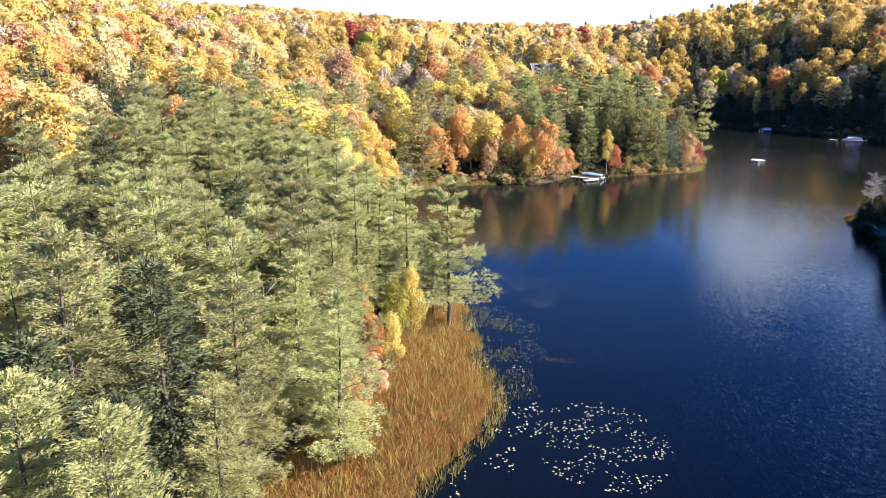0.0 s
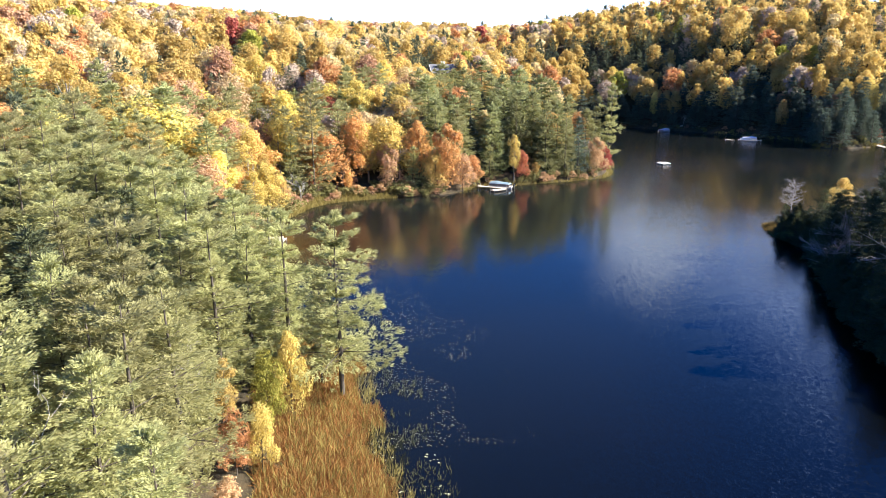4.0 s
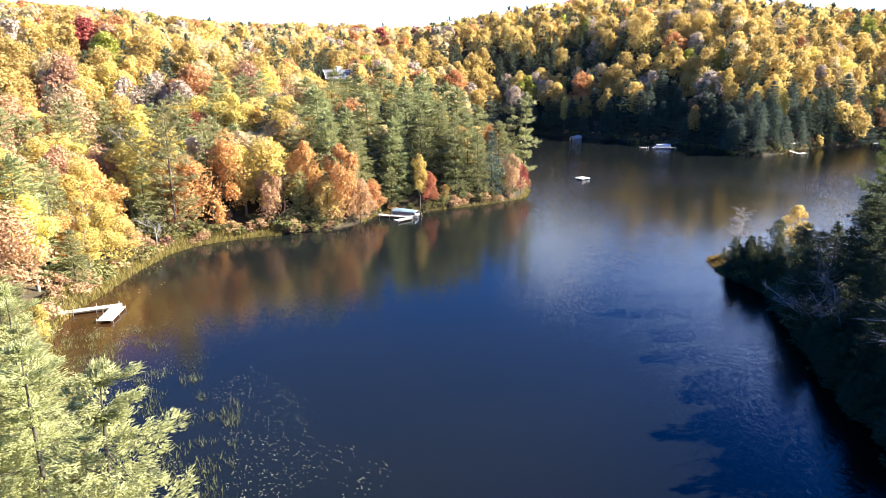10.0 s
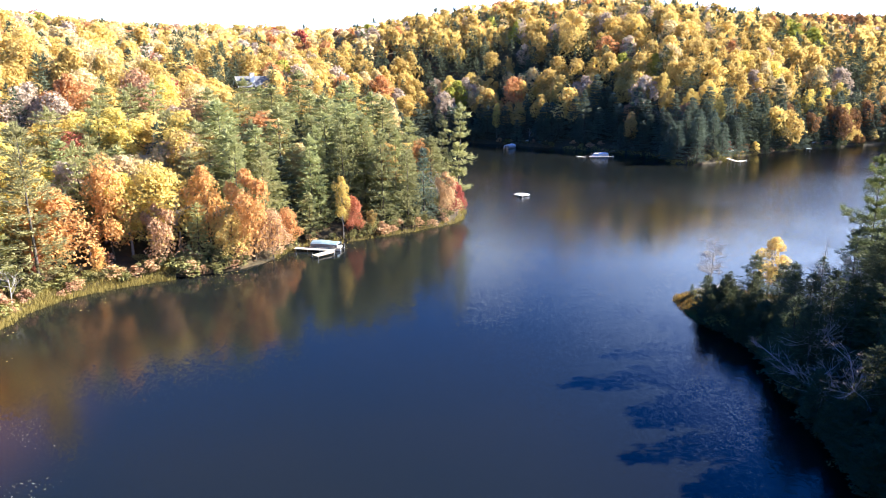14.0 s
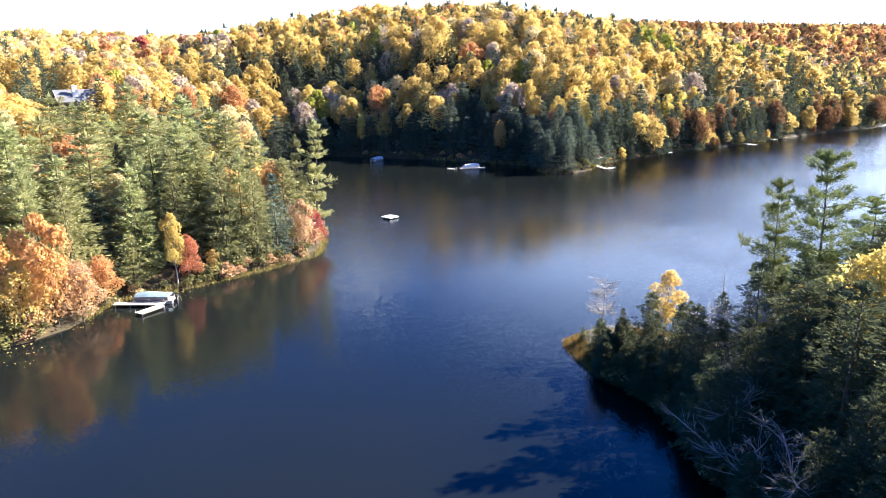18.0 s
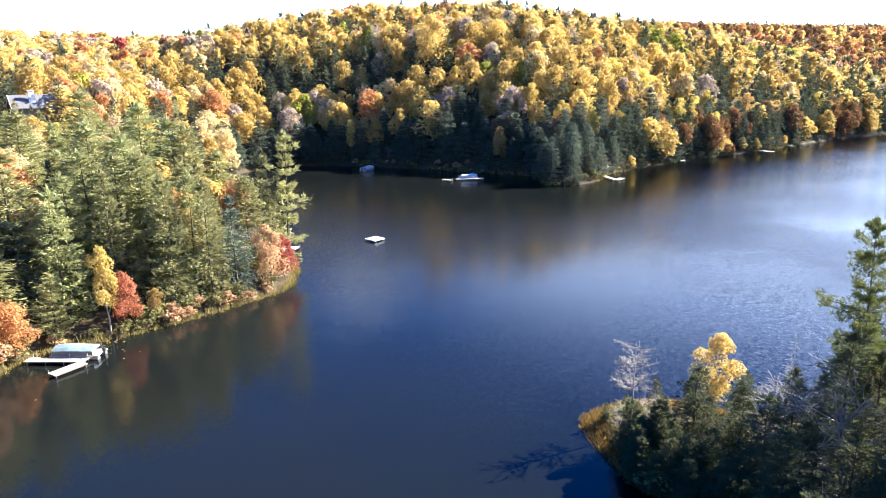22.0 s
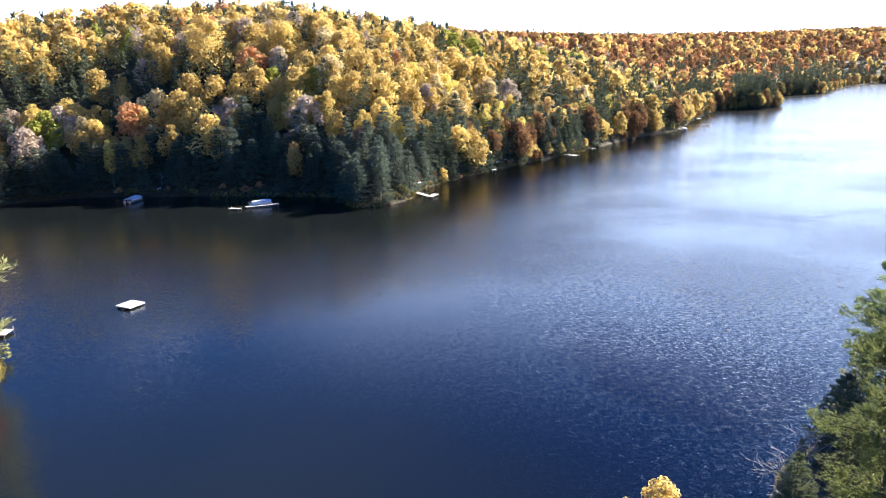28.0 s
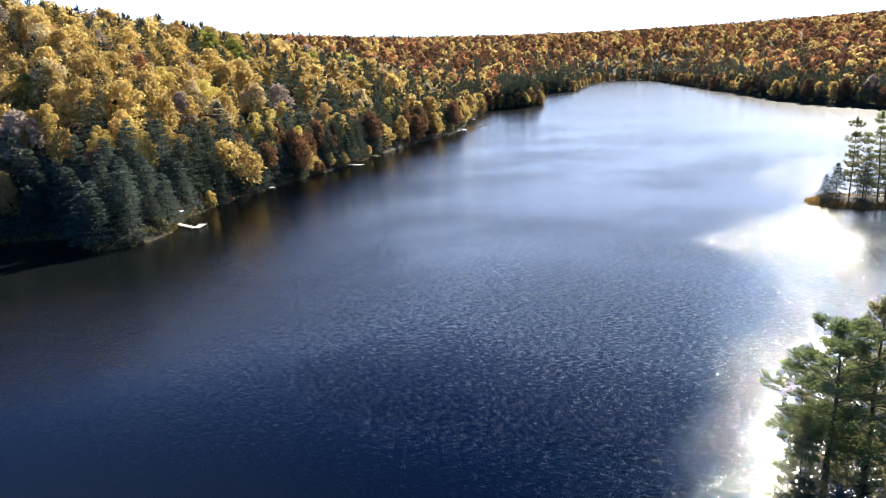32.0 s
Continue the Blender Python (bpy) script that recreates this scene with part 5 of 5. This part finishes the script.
def swim_raft(m):
    root = thing("swim_raft", m, "white wooden swim raft with a ladder, afloat on the lake", "raft")
    me = bpy.data.meshes.new("board")
    bm = boxes((0, 0, 0, 3.2, 0.19, 0.04), bevel=0.006)
    bm.to_mesh(me)
    bm.free()
    me.materials.append(M_WHITE)
    for i in range(16):
        ob = new("board", me)
        ob.parent = root
        ob.matrix_basis = pose(0, -1.5 + i * 0.2, 0.46)
    for s in (-1, 1):
        part("side_rail", boxes((s * 1.58, 0, 0.34, 0.05, 3.2, 0.2)), M_WHITE, root)
        part("end_rail", boxes((0, s * 1.58, 0.34, 3.1, 0.05, 0.2)), M_WHITE, root)
        for r in (-0.8, 0.8):
            part("float", rod(bmesh.new(), (s * 0.9, r - 0.55, 0.1), (s * 0.9, r + 0.55, 0.1), 0.28, sides=14), M_DARK, root)
    bm = bmesh.new()
    for s in (-0.22, 0.22):
        rod(bm, (-1.66, s, -0.5), (-1.66, s, 1.0), 0.022)
        rod(bm, (-1.66, s, 1.0), (-1.25, s, 1.05), 0.022)
        rod(bm, (-1.25, s, 1.05), (-1.25, s, 0.48), 0.022)
    for z in (-0.3, 0.0, 0.3):
        rod(bm, (-1.66, -0.22, z), (-1.66, 0.22, z), 0.018)
    part("ladder", bm, M_ALU, root, "bent aluminium ladder")


swim_raft(pose(97.8, 213.8, 0, 0, 0, 17) @ Matrix.Scale(0.92, 4))


def pontoon_boat(m, label, cover, hull=M_ALU, panel=None):
    root = thing("pontoon_boat", m, label, "boat", "pontoon boats on the lake")
    for s in (-1, 1):
        bm = rod(bmesh.new(), (-3.0, s * 0.85, 0.12), (2.6, s * 0.85, 0.12), 0.32, sides=16)
        rod(bm, (2.6, s * 0.85, 0.12), (3.3, s * 0.85, 0.26), 0.32, 0.06, sides=16)
        part("pontoon", bm, hull, root, "aluminium float tube")
    part("deck", boxes((0, 0, 0.52, 6.1, 2.45, 0.1)), M_TAN, root)
    part("skirt", boxes((0, 1.23, 0.46, 6.12, 0.03, 0.2), (0, -1.23, 0.46, 6.12, 0.03, 0.2), (3.05, 0, 0.46, 0.03, 2.4, 0.2), bevel=0.005), M_ALU, root)
    for s in (-1, 1):
        part("fence_panel", boxes((0.2, s * 1.18, 0.88, 5.2, 0.04, 0.56)), panel or M_WHITE, root, "grey railing panel" if panel else "white railing panel")
        bm = rod(bmesh.new(), (-2.4, s * 1.18, 1.2), (2.8, s * 1.18, 1.2), 0.022)
        for x in (-2.4, -1.1, 0.2, 1.5, 2.8):
            rod(bm, (x, s * 1.18, 0.56), (x, s * 1.18, 1.2), 0.018)
        part("rail", bm, M_ALU, root)
    part("fence_panel", boxes((2.8, 0, 0.88, 0.04, 2.3, 0.56)), M_WHITE, root, "white railing panel")
    bm = prism([(-1.22, 1.16), (-1.24, 1.22), (-0.7, 1.46), (0, 1.62), (0.7, 1.46), (1.24, 1.22), (1.22, 1.16)], 5.0, "x")
    bmesh.ops.subdivide_edges(bm, edges=bm.edges[:], cuts=2, use_grid_fill=True)
    for v in bm.verts:
        v.co.z += 0.10 * math.sin(v.co.x * 2.6) * (1.25 - abs(v.co.y)) - 0.16 * max(0, abs(v.co.x) - 1.7)
        v.co.x += 0.3
    part("cover", bm, cover, root, "sagging fabric mooring cover")
    part("stern_platform", boxes((-2.75, 0, 0.6, 0.6, 2.3, 0.07)), M_WHITE, root, "white stern platform")
    motor = part("outboard_motor", boxes((-3.25, 0, 0.95, 0.42, 0.36, 0.5), bevel=0.09), M_DARK, root, "black outboard motor")
    part("motor_leg", boxes((-3.25, 0, 0.25, 0.22, 0.12, 1.0), bevel=0.03), M_DARK, motor)


pontoon_boat(pose(40.3, 179.3, 0, 0, 0, 147), "pontoon boat under a teal cover beside its dock", M_COVER, panel=M_ROOF)
pontoon_boat(pose(141.5, 311.8, 0, 0, 0, 32), "pontoon boat under a pale grey cover near the shaded shore", M_GREYCOVER)
pontoon_boat(pose(159.5, 273.0, 0, 0, 0, -25), "pontoon boat with a pale cover at a low dock", M_GREYCOVER)
pontoon_boat(pose(420, 268, 0, 0, 0, 30), "pontoon boat moored far along the lake", M_GREYCOVER)


def rowing_boat(m, label, mat, long=4.2):
    """An open boat: lofted hull with a thwart or two."""
    root = thing("canoe", m, label, "boat", "small boats ashore")
    bm, rows = bmesh.new(), []
    for i in range(13):
        u = i / 12 * 2 - 1
        w = 0.42 * (1 - abs(u) ** 2.4) + 0.012
        keel = 0.02 + 0.12 * u * u
        top_ = 0.36 + 0.16 * u * u
        outer = [(w * math.sin(a), keel + (top_ - keel) * (1 - math.cos(a))) for a in np.linspace(-math.pi / 2, math.pi / 2, 9)]
        rows.append([bm.verts.new((u * long / 2, y, z)) for y, z in outer])
    for r0, r1 in zip(rows, rows[1:]):
        for j in range(8):
            bm.faces.new((r0[j], r0[j + 1], r1[j + 1], r1[j]))
    bmesh.ops.solidify(bm, geom=bm.faces[:], thickness=0.02)
    part("hull", bm, mat, root)
    for x in (-0.9, 0.8):
        part("thwart", boxes((x, 0, 0.30, 0.18, 0.66, 0.03)), M_PLANK, root)


def on_land(x, y, up=0.0, turn=0.0, tilt=0.0):
    return pose(x, y, float(on_grid(GZ, x, y)) + up, tilt, 0, turn)


rowing_boat(on_land(151.8, 316, 0.45, 40, 180), "pale overturned canoe on the shaded bank", M_WHITE)
rowing_boat(on_land(156.5, 309, 0.45, 55, 180), "pale overturned canoe on the shaded bank", M_GREYCOVER)
rowing_boat(on_land(252.5, 263.2, 0.45, 10, 180), "pale overturned rowing boat drawn up on the far bank", M_WHITE)
rowing_boat(on_land(258.5, 263.9, 0.45, 5, 180), "grey overturned rowing boat drawn up on the far bank", M_GREYCOVER)
rowing_boat(pose(456.5, 271.5, 0.0, 0, 0, 80), "small open boat lying off the far shore", M_TAN, 5.0)


def picnic_table(m):
    root = thing("picnic_table", m, "pale wooden picnic table under the far shore's trees", "table")
    for y in (-0.3, -0.1, 0.1, 0.3):
        part("tabletop_board", boxes((0, y, 0.75, 1.8, 0.18, 0.04), bevel=0.006), M_PLANK, root)
    for s in (-1, 1):
        part("bench", boxes((0, s * 0.72, 0.45, 1.8, 0.26, 0.04), bevel=0.006), M_PLANK, root)
        bm = rod(bmesh.new(), (s * 0.65, -0.7, 0), (s * 0.65, -0.18, 0.73), 0.045, sides=6)
        rod(bm, (s * 0.65, 0.7, 0), (s * 0.65, 0.18, 0.73), 0.045, sides=6)
        rod(bm, (s * 0.65, -0.8, 0.42), (s * 0.65, 0.8, 0.42), 0.04, sides=6)
        part("trestle", bm, M_POST, root)




def red_bench(m):
    """A red-painted shore bench with a pale board roof on two posts."""
    root = thing("garden_bench", m, "red wooden shelter bench with a pale board roof by the dock", "bench")
    for s in (-1, 1):
        part("post", boxes((s * 1.4, 0, 1.05, 0.14, 0.14, 2.1)), M_RED, root)
        part("bench_leg", boxes((s * 0.9, -0.5, 0.22, 0.1, 0.5, 0.44)), M_RED, root)
    for y in (-0.66, -0.46, -0.26):
        part("seat_board", boxes((0, y, 0.46, 2.4, 0.17, 0.04), bevel=0.006), M_RED, root)
    for z in (0.7, 0.9, 1.1):
        part("back_board", boxes((0, -0.1, z, 2.6, 0.03, 0.17), bevel=0.006), M_RED, root)
    part("roof", boxes((0, -0.2, 2.16, 3.4, 1.7, 0.08), bevel=0.01), M_WHITE, root, "pale board roof")


red_bench(on_land(199.0, 251.6, 0, 20))
picnic_table(on_land(170.5, 281.0, 0, 60))


# ---- houses ----
def house(m, wide, deep, eaves, ridge, wall_mat, label, chimney=None, deck=False):
    """A gabled house: the ridge runs along x, the front faces -y."""
    root = thing("house", m, label, "house")
    t = 0.22
    for s, nm in ((-1, "wall"), (1, "wall")):
        part(nm, boxes((0, s * (deep / 2 - t / 2), eaves / 2 - 0.6, wide - 2 * t, t, eaves + 1.2), bevel=0), wall_mat, root)
        prof = [(-deep / 2, -1.2), (deep / 2, -1.2), (deep / 2, eaves), (0, ridge - 0.1), (-deep / 2, eaves)]
        bm = prism(prof, t, "x")
        bmesh.ops.translate(bm, verts=bm.verts[:], vec=(s * (wide / 2 - t / 2), 0, 0))
        part("gable_wall", bm, wall_mat, root)
        rise, run = ridge - eaves, deep / 2 + 0.6
        k = rise / (deep / 2)
        low = eaves - 0.6 * k
        prof = [(s * run, low), (0, ridge), (0, ridge + 0.22), (s * run, low + 0.22)]
        roof = part("roof", prism(prof, wide + 1.2, "x"), M_ROOF, root, "grey shingled roof slope")
        for e in (-1, 1):
            prof = [(s * (run + 0.03), low - 0.08), (0, ridge - 0.08), (0, ridge + 0.26), (s * (run + 0.03), low + 0.26)]
            bm = prism(prof, 0.1, "x")
            bmesh.ops.translate(bm, verts=bm.verts[:], vec=(e * (wide / 2 + 0.66), 0, 0))
            part("barge_board", bm, M_WHITE, roof, "white barge board")
    for x in np.linspace(-wide / 2 + 1.8, wide / 2 - 1.8, max(2, int(wide / 3.2))):
        frame_ = part("window", boxes((x - 0.62, -deep / 2 - 0.03, 1.6, 0.1, 0.1, 1.5), (x + 0.62, -deep / 2 - 0.03, 1.6, 0.1, 0.1, 1.5), (x, -deep / 2 - 0.03, 2.35, 1.34, 0.1, 0.1), (x, -deep / 2 - 0.03, 0.85, 1.34, 0.1, 0.1)), M_WHITE, root)
        part("pane", boxes((x, -deep / 2 - 0.015, 1.6, 1.16, 0.02, 1.4), bevel=0), M_GLASS, frame_)
    for s in (-1, 1):
        frame_ = part("window", boxes((s * (wide / 2 + 0.03), -0.62, 1.8, 0.1, 0.1, 1.7), (s * (wide / 2 + 0.03), 0.62, 1.8, 0.1, 0.1, 1.7), (s * (wide / 2 + 0.03), 0, 2.65, 0.1, 1.34, 0.1), (s * (wide / 2 + 0.03), 0, 0.95, 0.1, 1.34, 0.1)), M_WHITE, root)
        part("pane", boxes((s * (wide / 2 + 0.015), 0, 1.8, 0.02, 1.16, 1.6), bevel=0), M_GLASS, frame_)
    if chimney:
        cx, cy, w, top_ = chimney
        stack = part("chimney", boxes((cx, cy, top_ / 2 - 0.6, w, 1.0, top_ + 1.2), bevel=0.04), M_WHITE, root, "broad white chimney")
        part("chimney_cap", boxes((cx, cy, top_ + 0.08, w + 0.25, 1.25, 0.16), bevel=0.03), M_WHITE, stack)
    return root


z1 = float(on_grid(GZ, 42, 311.5))
house(pose(42, 312.5, z1, 0, 0, 8), 11.5, 8, 29.4 - z1 - 3.0, 29.4 - z1, M_BROWN, "brown house with grey roof and white chimney among trees", (-1.0, -2.3, 1.5, 30.6 - z1))
z2 = float(on_grid(GZ, 35, 206.5))
house(pose(35, 206.5, z2, 0, 0, 78), 6.5, 5.0, 15.4 - z2 - 3.4, 15.4 - z2, M_TAN, "tan gabled cabin with white trim hidden behind hemlocks")


# ---- fallen and leaning dead wood at the point ----
def dead_tree(m, long, label, seed):
    r = np.random.default_rng(seed)
    root = thing("fallen_tree", m, label, "dead tree")
    limbs = []
    for i in range(26):
        u = r.uniform(0.25, 0.98)
        a = r.uniform(0, 6.283)
        base = np.array([long * u, 0, 0.02 * long * u])
        way = unit(np.array([0.9, math.cos(a) * 0.8, math.sin(a) * 0.55 + 0.15]))
        size = long * 0.34 * (1.1 - u)
        mid = base + way * size * 0.55 + r.normal(size=3) * 0.12
        tip = base + way * size + r.normal(size=3) * 0.25
        limbs.append(tube([base, mid, tip], [0.035, 0.022, 0.007], 4))
        for _ in range(3):
            limbs.append(tube([mid, mid + (tip - mid) * 0.6 + r.normal(size=3) * 0.4], [0.014, 0.005], 3))
    part("trunk", tri_mesh("trunk", *tube([(-1.0, 0, 0), (long * 0.4, 0.1, 0.01 * long), (long, 0, 0.03 * long)], [0.17, 0.12, 0.02], 7), M_TWIG, True), None, root)
    part("branchwork", tri_mesh("branchwork", *join(limbs), M_TWIG, True), None, root)


dead_tree(pose(71.9, 95.6, 1.3, 0, -8, 84), 14.0, "bleached fallen tree reaching out over the dark water", 3)
dead_tree(pose(-26, 33, 9, 0, -35, 20), 9.0, "dead grey limbs standing among the pines", 5)
